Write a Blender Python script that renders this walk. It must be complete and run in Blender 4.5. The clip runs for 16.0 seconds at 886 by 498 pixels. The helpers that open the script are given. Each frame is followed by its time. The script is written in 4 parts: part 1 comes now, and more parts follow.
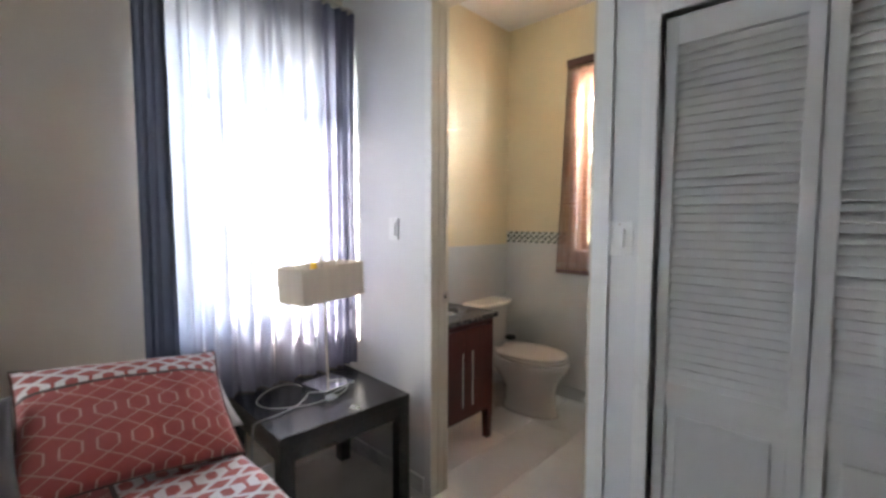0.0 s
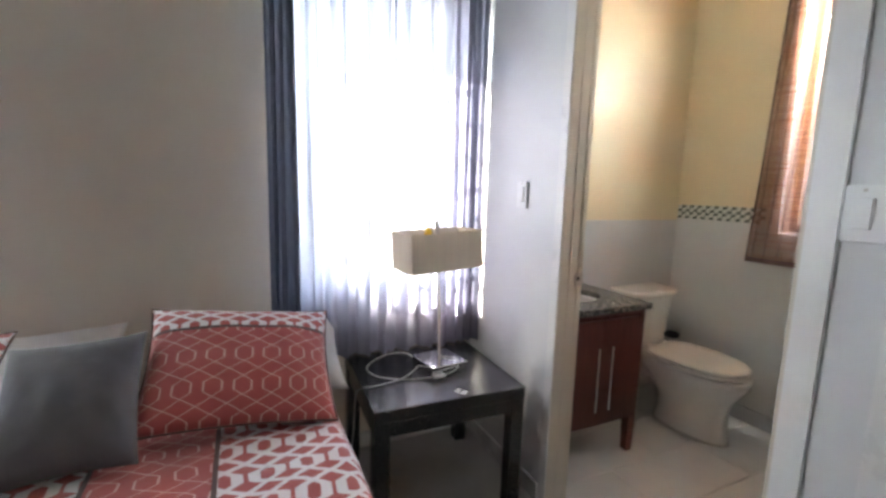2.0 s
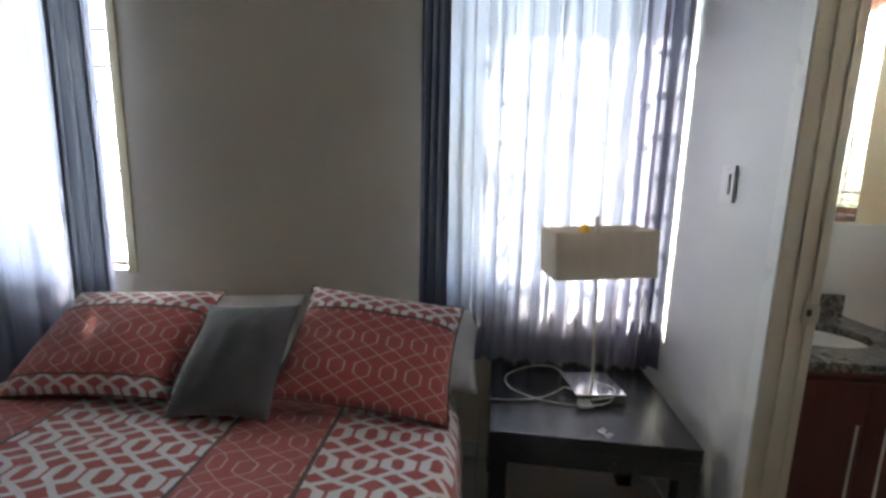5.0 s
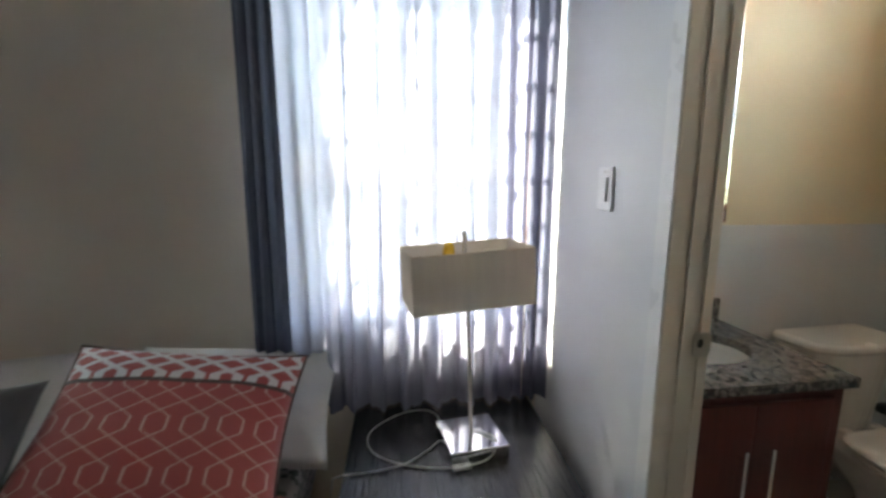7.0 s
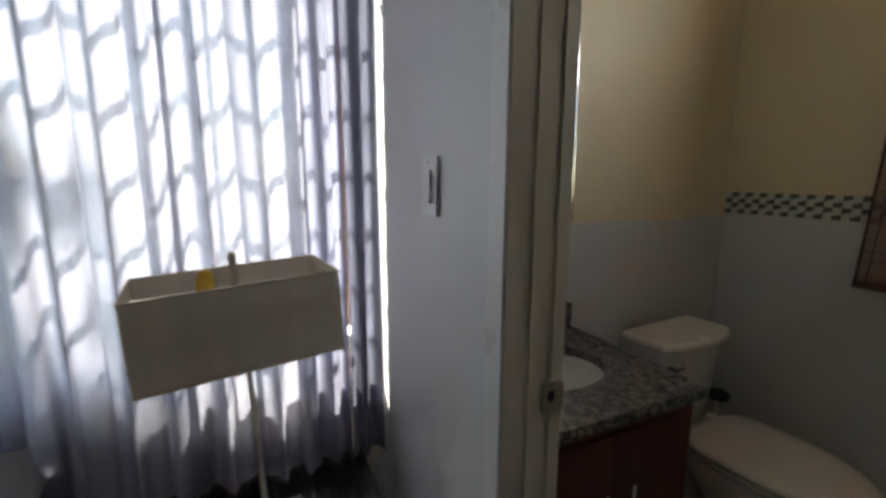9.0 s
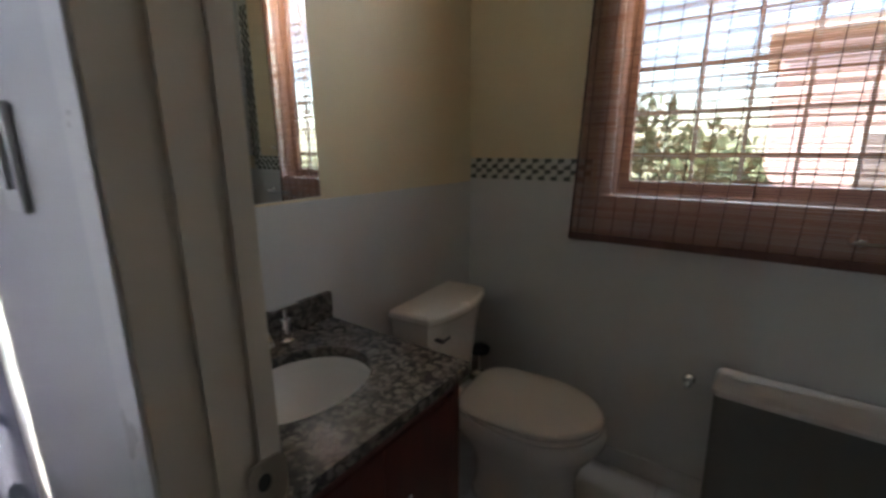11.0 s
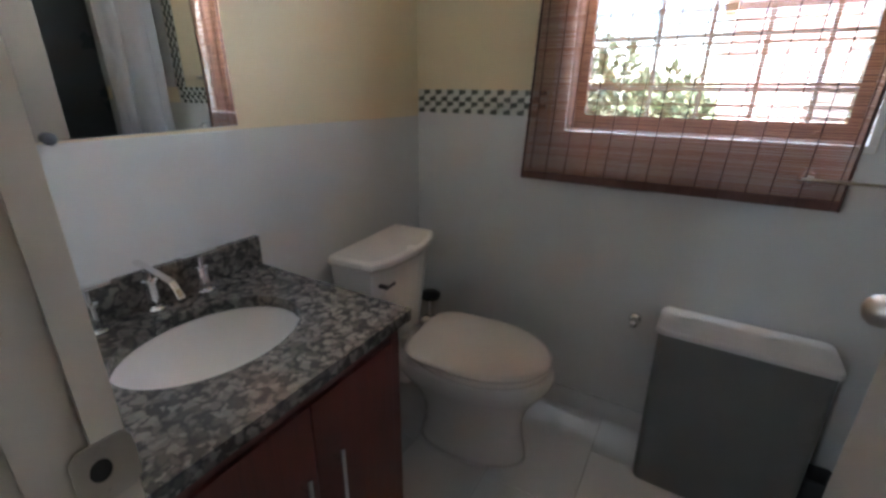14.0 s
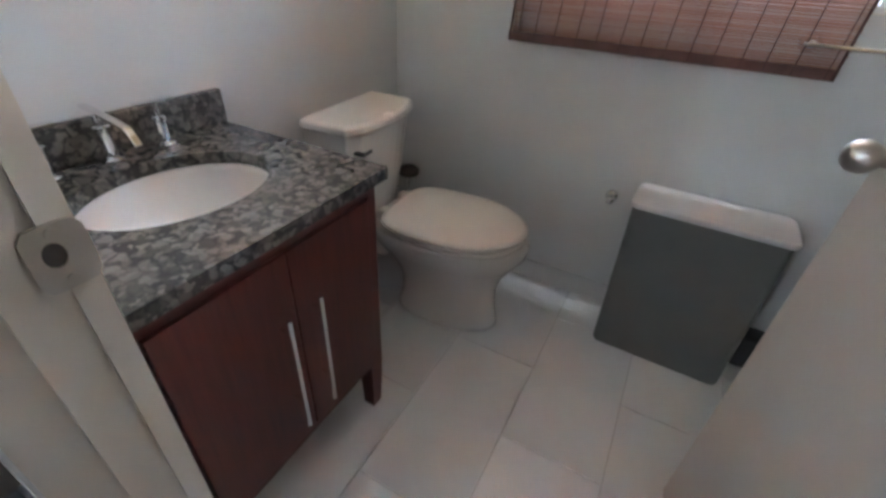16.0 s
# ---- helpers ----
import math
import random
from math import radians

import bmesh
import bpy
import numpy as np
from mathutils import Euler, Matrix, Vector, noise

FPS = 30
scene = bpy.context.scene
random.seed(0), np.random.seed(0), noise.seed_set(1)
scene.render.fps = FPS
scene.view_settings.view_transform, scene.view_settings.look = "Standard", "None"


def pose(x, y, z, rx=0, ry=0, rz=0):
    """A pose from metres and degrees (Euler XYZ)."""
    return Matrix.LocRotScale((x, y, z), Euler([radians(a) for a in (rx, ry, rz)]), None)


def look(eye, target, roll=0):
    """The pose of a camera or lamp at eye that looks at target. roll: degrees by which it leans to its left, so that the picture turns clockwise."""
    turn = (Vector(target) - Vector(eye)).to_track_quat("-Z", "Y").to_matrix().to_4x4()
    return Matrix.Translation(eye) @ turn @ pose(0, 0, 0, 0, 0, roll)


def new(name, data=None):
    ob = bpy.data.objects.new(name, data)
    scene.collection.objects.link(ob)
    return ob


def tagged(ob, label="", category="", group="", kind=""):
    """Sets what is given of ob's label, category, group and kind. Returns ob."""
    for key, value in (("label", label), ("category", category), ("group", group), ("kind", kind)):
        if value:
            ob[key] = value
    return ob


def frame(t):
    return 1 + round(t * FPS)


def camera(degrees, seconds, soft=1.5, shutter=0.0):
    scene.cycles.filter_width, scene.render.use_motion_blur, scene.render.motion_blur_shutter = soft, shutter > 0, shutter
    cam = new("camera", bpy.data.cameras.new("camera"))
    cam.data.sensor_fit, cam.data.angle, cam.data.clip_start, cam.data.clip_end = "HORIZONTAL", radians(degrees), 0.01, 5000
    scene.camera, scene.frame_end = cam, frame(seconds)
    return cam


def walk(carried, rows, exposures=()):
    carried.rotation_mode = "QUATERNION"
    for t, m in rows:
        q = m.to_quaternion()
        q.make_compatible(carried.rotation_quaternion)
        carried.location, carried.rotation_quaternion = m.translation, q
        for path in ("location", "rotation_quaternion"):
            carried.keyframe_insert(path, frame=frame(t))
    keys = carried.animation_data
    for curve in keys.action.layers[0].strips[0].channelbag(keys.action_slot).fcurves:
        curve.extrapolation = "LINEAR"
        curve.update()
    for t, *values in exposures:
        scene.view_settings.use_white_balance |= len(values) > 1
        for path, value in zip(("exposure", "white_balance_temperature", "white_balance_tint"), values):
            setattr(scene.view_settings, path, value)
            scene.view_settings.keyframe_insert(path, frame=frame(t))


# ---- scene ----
cam = camera(91.8, 16.0, soft=2.9, shutter=0.5)
PATH = [
    (0, (-0.147, 0.426, 1.39), (-1.523, 1.873, 1.264), 0.2),
    (0.5, (-0.144, 0.52, 1.389), (-1.674, 1.798, 1.223), 1.1),
    (1, (-0.166, 0.602, 1.385), (-1.804, 1.729, 1.167), 1.3),
    (1.5, (-0.217, 0.671, 1.368), (-1.929, 1.674, 1.124), 1.4),
    (2, (-0.284, 0.739, 1.357), (-2.075, 1.587, 1.089), 1.7),
    (2.5, (-0.329, 0.796, 1.358), (-2.193, 1.463, 1.073), 1.1),
    (3, (-0.375, 0.842, 1.373), (-2.308, 1.243, 1.051), 0.4),
    (3.5, (-0.39, 0.914, 1.376), (-2.359, 1.023, 1.046), 0.4),
    (6, (-0.58, 1.175, 1.33), (-2.547, 1.017, 1.005), 1.6),
    (6.5, (-0.701, 1.229, 1.356), (-2.674, 1.313, 1.039), 1.8),
    (7, (-0.789, 1.281, 1.372), (-2.744, 1.567, 1.057), 0.4),
    (7.5, (-0.88, 1.333, 1.377), (-2.798, 1.806, 1.07), -0.6),
    (8, (-0.963, 1.399, 1.377), (-2.852, 1.978, 1.066), -0.2),
    (8.5, (-1.041, 1.483, 1.368), (-2.891, 2.181, 1.067), -0.2),
    (9, (-1.093, 1.547, 1.368), (-2.882, 2.379, 1.042), 0.2),
    (9.5, (-1.146, 1.61, 1.358), (-2.825, 2.645, 1.024), 0.4),
    (10, (-1.2, 1.672, 1.363), (-2.697, 2.95, 1.008), 0.2),
    (12.5, (-1.243, 1.889, 1.347), (-2.13, 3.598, 0.808), -0.2),
    (13, (-1.246, 1.899, 1.338), (-2.165, 3.579, 0.758), 0.2),
    (13.5, (-1.245, 1.897, 1.322), (-2.193, 3.546, 0.703), 0.5),
    (14, (-1.241, 1.896, 1.308), (-2.189, 3.515, 0.614), 0.6),
    (14.5, (-1.242, 1.894, 1.291), (-2.156, 3.486, 0.497), 1.2),
    (15, (-1.241, 1.893, 1.265), (-2.103, 3.459, 0.367), 1.7),
    (15.5, (-1.233, 1.889, 1.245), (-2.045, 3.419, 0.245), 2.4),
    (16, (-1.227, 1.885, 1.22), (-1.974, 3.365, 0.102), 3.4),
]
EXPOSURES = [(0, 4.92, 6900, 10), (1.5, 5.05, 6900, 10), (2.5, 4.98, 6850, 9), (3.5, 4.38, 6750, 5), (6, 4.08, 6900, 3), (7, 4.18, 6900, 3), (8, 3.76, 6900, 4), (9, 2.95, 6850, 5), (10, 2.72, 6900, 8), (12.5, 3.95, 6050, 9), (14, 4.15, 6000, 9), (15, 4.45, 5950, 9), (15.5, 4.75, 5950, 9), (16, 5.0, 5950, 9)]
walk(cam, [(t, look(eye, target, roll)) for t, eye, target, roll in PATH], EXPOSURES)

# ---- world, sun, exposure ----
world = bpy.data.worlds.new("sky")
scene.world = world
world.use_nodes = True
wn = world.node_tree.nodes
sky = wn.new("ShaderNodeTexSky")
sky.sky_type, sky.sun_disc = "NISHITA", False
SUN_TO = Vector((0.54, 0.31, -0.86)).normalized()
sky.sun_elevation = math.asin(-SUN_TO.z)
sky.sun_rotation = math.atan2(-SUN_TO.x, -SUN_TO.y)
wn["Background"].inputs["Strength"].default_value = 0.15
world.node_tree.links.new(sky.outputs[0], wn["Background"].inputs["Color"])
sun = new("sun", bpy.data.lights.new("sun", "SUN"))
sun.data.energy, sun.data.angle, sun.data.color = 5.0, radians(0.6), (1.0, 0.95, 0.87)
sun.rotation_euler = SUN_TO.to_track_quat("-Z", "Y").to_euler()


def window_light(name, m, w, h, watts, color):
    lamp = new(name, bpy.data.lights.new(name, "AREA"))
    lamp.data.shape, lamp.data.size, lamp.data.size_y = "RECTANGLE", w, h
    lamp.data.energy, lamp.data.color = watts, color
    lamp.matrix_world = m
    return lamp


# skylight at the window openings
window_light("window_light_1", look((-2.50, 1.395, 1.55), (0, 1.395, 1.55)), 0.86, 1.44, 1.1, (0.66, 0.82, 1.0))
window_light("window_light_2", look((-2.50, -1.11, 1.53), (0, -1.11, 1.53)), 0.90, 1.46, 5.7, (0.80, 0.90, 0.98))
window_light("window_light_3", look((-1.285, 3.69, 2.26), (-1.285, 2.6, 1.5)), 0.70, 0.50, 4.2, (0.88, 0.94, 1.0))


# ---- materials ----
def material(name):
    m = bpy.data.materials.new(name)
    m.use_nodes = True
    return m, m.node_tree, m.node_tree.nodes["Principled BSDF"]


def coords(nt, scale=(1, 1, 1), kind="Object"):
    tc = nt.nodes.new("ShaderNodeTexCoord")
    mp = nt.nodes.new("ShaderNodeMapping")
    mp.inputs["Scale"].default_value = scale
    nt.links.new(tc.outputs[kind], mp.inputs["Vector"])
    return mp.outputs["Vector"]


def noise_tex(nt, vec, scale, detail=4, rough=0.6):
    n = nt.nodes.new("ShaderNodeTexNoise")
    n.inputs["Scale"].default_value, n.inputs["Detail"].default_value = scale, detail
    n.inputs["Roughness"].default_value = rough
    nt.links.new(vec, n.inputs["Vector"])
    return n.outputs["Fac"]


def ramp(nt, fac, stops):
    r = nt.nodes.new("ShaderNodeValToRGB")
    while len(r.color_ramp.elements) < len(stops):
        r.color_ramp.elements.new(0.5)
    for e, (p, c) in zip(r.color_ramp.elements, stops):
        e.position, e.color = p, (*c, 1)
    nt.links.new(fac, r.inputs["Fac"])
    return r.outputs["Color"]


def mixc(nt, fac, a, b, mode="MIX"):
    n = nt.nodes.new("ShaderNodeMix")
    n.data_type, n.blend_type = "RGBA", mode
    for sock, v in (("Factor", fac), ("A", a), ("B", b)):
        s = [i for i in n.inputs if i.name == sock and (i.type == "RGBA") == (sock != "Factor")][0]
        if isinstance(v, tuple):
            s.default_value = (*v, 1)
        elif isinstance(v, (int, float)):
            s.default_value = v
        else:
            nt.links.new(v, s)
    return [o for o in n.outputs if o.type == "RGBA"][0]


def bump(nt, bsdf, height, strength, dist=0.002):
    b = nt.nodes.new("ShaderNodeBump")
    b.inputs["Strength"].default_value, b.inputs["Distance"].default_value = strength, dist
    nt.links.new(height, b.inputs["Height"])
    nt.links.new(b.outputs["Normal"], bsdf.inputs["Normal"])


def maths(nt, op, a, b=0.0, c=0.0):
    n = nt.nodes.new("ShaderNodeMath")
    n.operation = op
    for i, v in enumerate((a, b, c)):
        if isinstance(v, (int, float)):
            n.inputs[i].default_value = v
        else:
            nt.links.new(v, n.inputs[i])
    return n.outputs[0]


def plain(name, color, rough=0.5, metal=0.0, vary=0.08, scale=3.0, grain=180.0, relief=0.15, rvary=0.1, kind="Object", per_piece=0.0, coat=0.0):
    """Painted, glazed or metal surface: broad tone drift, fine grain, uneven gloss."""
    m, nt, b = material(name)
    v = coords(nt, kind=kind)
    big, fine = noise_tex(nt, v, scale, 5), noise_tex(nt, v, grain, 3)
    lo = tuple(c * (1 - vary) for c in color)
    hi = tuple(min(1, c * (1 + vary)) for c in color)
    col = mixc(nt, ramp(nt, big, [(0.3, (0, 0, 0)), (0.7, (1, 1, 1))]), lo, hi)
    if per_piece:
        oi = nt.nodes.new("ShaderNodeObjectInfo")
        col = mixc(nt, maths(nt, "MULTIPLY", oi.outputs["Random"], per_piece), col, tuple(c * 0.6 for c in color))
    nt.links.new(col, b.inputs["Base Color"])
    nt.links.new(maths(nt, "MULTIPLY_ADD", big, rvary * 2, rough - rvary), b.inputs["Roughness"])
    b.inputs["Metallic"].default_value = metal
    b.inputs["Coat Weight"].default_value = coat
    bump(nt, b, fine, relief, 0.001)
    return m


def wood(name, dark, light, rough=0.35, along=(1, 1, 1), relief=0.15, coat=0.0, gloss=0.5, depth=0.001):
    m, nt, b = material(name)
    v = coords(nt, along)
    g = noise_tex(nt, v, 6, 8, 0.7)
    broad = noise_tex(nt, coords(nt), 2.5, 3)
    col = mixc(nt, ramp(nt, g, [(0.32, (0, 0, 0)), (0.68, (1, 1, 1))]), dark, light)
    col = mixc(nt, maths(nt, "MULTIPLY", broad, 0.35), col, dark)
    nt.links.new(col, b.inputs["Base Color"])
    nt.links.new(maths(nt, "MULTIPLY_ADD", g, 0.2, rough - 0.1), b.inputs["Roughness"])
    b.inputs["Coat Weight"].default_value = coat
    b.inputs["Specular IOR Level"].default_value = gloss
    bump(nt, b, g, relief, depth)
    return m


def lattice(nt, vec, period, length, swing, width):
    """1 on the lines of an interlaced trellis of stretched octagons."""
    sep = nt.nodes.new("ShaderNodeSeparateXYZ")
    nt.links.new(vec, sep.inputs[0])
    u, w = sep.outputs[0], sep.outputs[1]
    out = None
    tri = maths(nt, "PINGPONG", maths(nt, "MULTIPLY", w, 1 / length), 0.5)
    trap = maths(nt, "MULTIPLY_ADD", tri, 5.6, -1.4)
    trap = maths(nt, "MINIMUM", maths(nt, "MAXIMUM", trap, -1.0), 1.0)
    for s in (1, -1):
        x = maths(nt, "MULTIPLY_ADD", trap, s * swing, u)
        x = maths(nt, "PINGPONG", maths(nt, "MULTIPLY", x, 1 / period), 0.5)
        line = maths(nt, "LESS_THAN", x, width / period / 2)
        out = line if out is None else maths(nt, "MAXIMUM", out, line)
    return out


RED, PALE, BROWN = (0.42, 0.088, 0.076), (0.66, 0.41, 0.36), (0.10, 0.055, 0.045)
WHITE_CLOTH = (0.74, 0.70, 0.69)


def cloth_base(nt, b, col, kind="Object"):
    weave = noise_tex(nt, coords(nt, kind=kind), 420, 2)
    folds = noise_tex(nt, coords(nt, kind=kind), 9, 4)
    col = mixc(nt, maths(nt, "MULTIPLY", weave, 0.22), col, (0.03, 0.02, 0.02))
    nt.links.new(col, b.inputs["Base Color"])
    b.inputs["Roughness"].default_value = 0.85
    b.inputs["Sheen Weight"].default_value = 0.25
    h = maths(nt, "MULTIPLY_ADD", weave, 0.15, folds)
    bump(nt, b, h, 0.5, 0.012)


def sham_material(name, hem=-1.0):
    """Pillow sham: red with thin pale trellis, a white-and-red trellis band along the top, brown piping between."""
    m, nt, b = material(name)
    v = coords(nt, kind="UV")
    thin = lattice(nt, v, 0.087, 0.230, 0.0697, 0.0056)
    thick = lattice(nt, v, 0.095, 0.235, 0.0765, 0.026)
    sep = nt.nodes.new("ShaderNodeSeparateXYZ")
    nt.links.new(v, sep.inputs[0])
    top = maths(nt, "MAXIMUM", maths(nt, "GREATER_THAN", sep.outputs[1], 0.345), maths(nt, "LESS_THAN", sep.outputs[1], hem))
    pipe = maths(nt, "MAXIMUM", maths(nt, "COMPARE", sep.outputs[1], 0.345, 0.006), maths(nt, "COMPARE", sep.outputs[1], hem, 0.004))
    red = mixc(nt, thin, RED, PALE)
    white = mixc(nt, thick, RED, WHITE_CLOTH)
    col = mixc(nt, pipe, mixc(nt, top, red, white), BROWN)
    cloth_base(nt, b, col, "UV")
    return m


def duvet_material():
    m, nt, b = material("duvet_cloth")
    v = coords(nt)
    sw = nt.nodes.new("ShaderNodeSeparateXYZ")
    nt.links.new(v, sw.inputs[0])
    com = nt.nodes.new("ShaderNodeCombineXYZ")
    nt.links.new(sw.outputs[1], com.inputs[0])
    nt.links.new(sw.outputs[0], com.inputs[1])
    wob = nt.nodes.new("ShaderNodeTexNoise")
    wob.inputs["Scale"].default_value = 5
    nt.links.new(v, wob.inputs["Vector"])
    add = nt.nodes.new("ShaderNodeVectorMath")
    add.operation = "MULTIPLY_ADD"
    nt.links.new(wob.outputs["Color"], add.inputs[0])
    add.inputs[1].default_value = (0.05, 0.05, 0.05)
    nt.links.new(com.outputs[0], add.inputs[2])
    thin = lattice(nt, add.outputs[0], 0.092, 0.240, 0.073, 0.0058)
    thick = lattice(nt, add.outputs[0], 0.108, 0.270, 0.087, 0.031)
    y = sw.outputs[1]
    strip = maths(nt, "COMPARE", y, 0.495, 0.157)
    left = maths(nt, "LESS_THAN", y, -0.27)
    redmask = maths(nt, "MAXIMUM", strip, left)
    pipe = maths(nt, "MAXIMUM", maths(nt, "COMPARE", y, 0.338, 0.007), maths(nt, "MAXIMUM", maths(nt, "COMPARE", y, 0.652, 0.007), maths(nt, "COMPARE", y, -0.27, 0.007)))
    red, white = mixc(nt, thin, RED, PALE), mixc(nt, thick, RED, WHITE_CLOTH)
    cloth_base(nt, b, mixc(nt, pipe, mixc(nt, redmask, white, red), BROWN))
    return m


def plain_cloth(name, color):
    m, nt, b = material(name)
    tone = noise_tex(nt, coords(nt), 6, 3)
    cloth_base(nt, b, mixc(nt, tone, tuple(c * 0.9 for c in color), tuple(c * 1.1 for c in color)))
    return m


def sheet_material():
    """Mattress side sheet: dull green leaves printed on white."""
    m, nt, b = material("printed_sheet")
    vor = nt.nodes.new("ShaderNodeTexVoronoi")
    vor.inputs["Scale"].default_value = 34
    nt.links.new(coords(nt, (1, 0.6, 1.3)), vor.inputs["Vector"])
    leaf = maths(nt, "LESS_THAN", vor.outputs["Distance"], 0.42)
    cloth_base(nt, b, mixc(nt, leaf, (0.5, 0.5, 0.48), (0.12, 0.15, 0.12)))
    return m


def veil(name, color, clear, through_light, weave=900.0):
    """Woven curtain: part open between the threads, part lit through, part lit from the front."""
    m = bpy.data.materials.new(name)
    m.use_nodes = True
    nt = m.node_tree
    nt.nodes.remove(nt.nodes["Principled BSDF"])
    v = coords(nt, kind="UV")
    tone = noise_tex(nt, coords(nt, (1, 0.08, 1), "UV"), 30, 3)
    thread = noise_tex(nt, v, weave, 2)
    dif, tra, clr = (nt.nodes.new("ShaderNodeBsdf" + k) for k in ("Diffuse", "Translucent", "Transparent"))
    col = mixc(nt, tone, tuple(c * 0.85 for c in color), tuple(min(1, c * 1.1) for c in color))
    col = mixc(nt, maths(nt, "MULTIPLY", thread, 0.3), col, tuple(c * 0.5 for c in color))
    for n in (dif, tra):
        nt.links.new(col, n.inputs["Color"])
    a, c = nt.nodes.new("ShaderNodeMixShader"), nt.nodes.new("ShaderNodeMixShader")
    a.inputs[0].default_value = through_light
    nt.links.new(dif.outputs[0], a.inputs[1])
    nt.links.new(tra.outputs[0], a.inputs[2])
    nt.links.new(maths(nt, "MAXIMUM", maths(nt, "MULTIPLY_ADD", tone, 0.06, clear - 0.03), 0.0), c.inputs[0])
    nt.links.new(a.outputs[0], c.inputs[1])
    nt.links.new(clr.outputs[0], c.inputs[2])
    nt.links.new(c.outputs[0], nt.nodes["Material Output"].inputs["Surface"])
    return m


def granite_material():
    m, nt, b = material("granite")
    v = coords(nt)
    vor = nt.nodes.new("ShaderNodeTexVoronoi")
    vor.inputs["Scale"].default_value = 58
    nz = nt.nodes.new("ShaderNodeTexNoise")
    nz.inputs["Scale"].default_value = 40
    nt.links.new(v, nz.inputs["Vector"])
    add = nt.nodes.new("ShaderNodeVectorMath")
    add.operation = "MULTIPLY_ADD"
    nt.links.new(nz.outputs["Color"], add.inputs[0])
    add.inputs[1].default_value = (0.04, 0.04, 0.04)
    nt.links.new(v, add.inputs[2])
    nt.links.new(add.outputs[0], vor.inputs["Vector"])
    cell = nt.nodes.new("ShaderNodeSeparateColor")
    nt.links.new(vor.outputs["Color"], cell.inputs[0])
    col = ramp(nt, cell.outputs[0], [(0.0, (0.050, 0.046, 0.042)), (0.22, (0.125, 0.113, 0.097)), (0.5, (0.19, 0.173, 0.15)), (1.0, (0.27, 0.243, 0.21))])
    edge = ramp(nt, vor.outputs["Distance"], [(0.46, (0, 0, 0)), (0.74, (1, 1, 1))])
    col = mixc(nt, edge, col, (0.042, 0.039, 0.037))
    fine = noise_tex(nt, v, 260, 3)
    col = mixc(nt, maths(nt, "MULTIPLY", fine, 0.5), col, (0.08, 0.075, 0.07))
    nt.links.new(col, b.inputs["Base Color"])
    b.inputs["Roughness"].default_value = 0.18
    return m


def glass_material():
    m, nt, b = material("window_glass")
    b.inputs["Base Color"].default_value = (0.96, 0.98, 0.97, 1)
    b.inputs["Transmission Weight"].default_value, b.inputs["Roughness"].default_value, b.inputs["IOR"].default_value = 1.0, 0.0, 1.1
    return m


def slat_material():
    """Thin bamboo: brown from the front, glowing a little when lit from behind."""
    m, nt, b = material("brown_bamboo_slat")
    v = coords(nt)
    g = noise_tex(nt, coords(nt, (3, 1, 60)), 8, 4)
    oi = nt.nodes.new("ShaderNodeObjectInfo")
    col = mixc(nt, g, (0.30, 0.18, 0.16), (0.54, 0.36, 0.32))
    col = mixc(nt, maths(nt, "MULTIPLY", oi.outputs["Random"], 0.6), col, (0.13, 0.055, 0.045))
    nt.links.new(col, b.inputs["Base Color"])
    b.inputs["Roughness"].default_value = 0.5
    t = nt.nodes.new("ShaderNodeBsdfTranslucent")
    t.inputs["Color"].default_value = (0.56, 0.35, 0.23, 1)
    mx = nt.nodes.new("ShaderNodeMixShader")
    mx.inputs[0].default_value = 0.48
    nt.links.new(b.outputs[0], mx.inputs[1])
    nt.links.new(t.outputs[0], mx.inputs[2])
    nt.links.new(mx.outputs[0], nt.nodes["Material Output"].inputs["Surface"])
    bump(nt, b, g, 0.3, 0.001)
    return m


M_TAUPE = plain("taupe_wall_paint", (0.70, 0.625, 0.52), 0.6, vary=0.05, scale=1.2, relief=0.25)
M_GREYWALL = plain("pale_grey_wall_paint", (0.65, 0.65, 0.635), 0.38, vary=0.04, scale=1.2, relief=0.2)
M_CREAM = plain("cream_wall_paint", (0.70, 0.60, 0.40), 0.5, vary=0.05, scale=1.5, relief=0.2)
M_WALLTILE = plain("white_glazed_wall_tile", (0.62, 0.62, 0.60), 0.22, vary=0.04, scale=2.0, relief=0.05)
M_FLOORTILE = plain("polished_white_floor_tile", (0.64, 0.64, 0.63), 0.16, vary=0.06, scale=3.0, relief=0.05, per_piece=0.12)
# dark colour carries the shade inside the shower
M_SHOWERSHADE = plain("shower_shade_grey", (0.10, 0.115, 0.12), 0.3, vary=0.1, relief=0.1)
M_GROUT = plain("grey_grout", (0.42, 0.41, 0.39), 0.9)
M_BEDFLOOR = plain("grey_floor_tile", (0.50, 0.48, 0.45), 0.35, vary=0.1)
M_CEIL = plain("white_ceiling_paint", (0.78, 0.77, 0.74), 0.8, vary=0.03)
M_TRIM = plain("gloss_white_trim_paint", (0.72, 0.71, 0.68), 0.3, vary=0.04, relief=0.08)
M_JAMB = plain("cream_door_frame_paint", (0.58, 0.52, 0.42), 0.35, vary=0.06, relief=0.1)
M_DOOR = plain("beige_door_paint", (0.48, 0.43, 0.37), 0.4, vary=0.05, relief=0.1)
M_LOUVRE = plain("white_louvre_paint", (0.56, 0.545, 0.52), 0.4, vary=0.05, relief=0.1, per_piece=0.06)
M_YELLOWTRIM = plain("yellowed_window_trim", (0.62, 0.52, 0.33), 0.45, vary=0.1)
M_PLASTIC = plain("white_plastic", (0.74, 0.74, 0.72), 0.35, vary=0.03, relief=0.03)
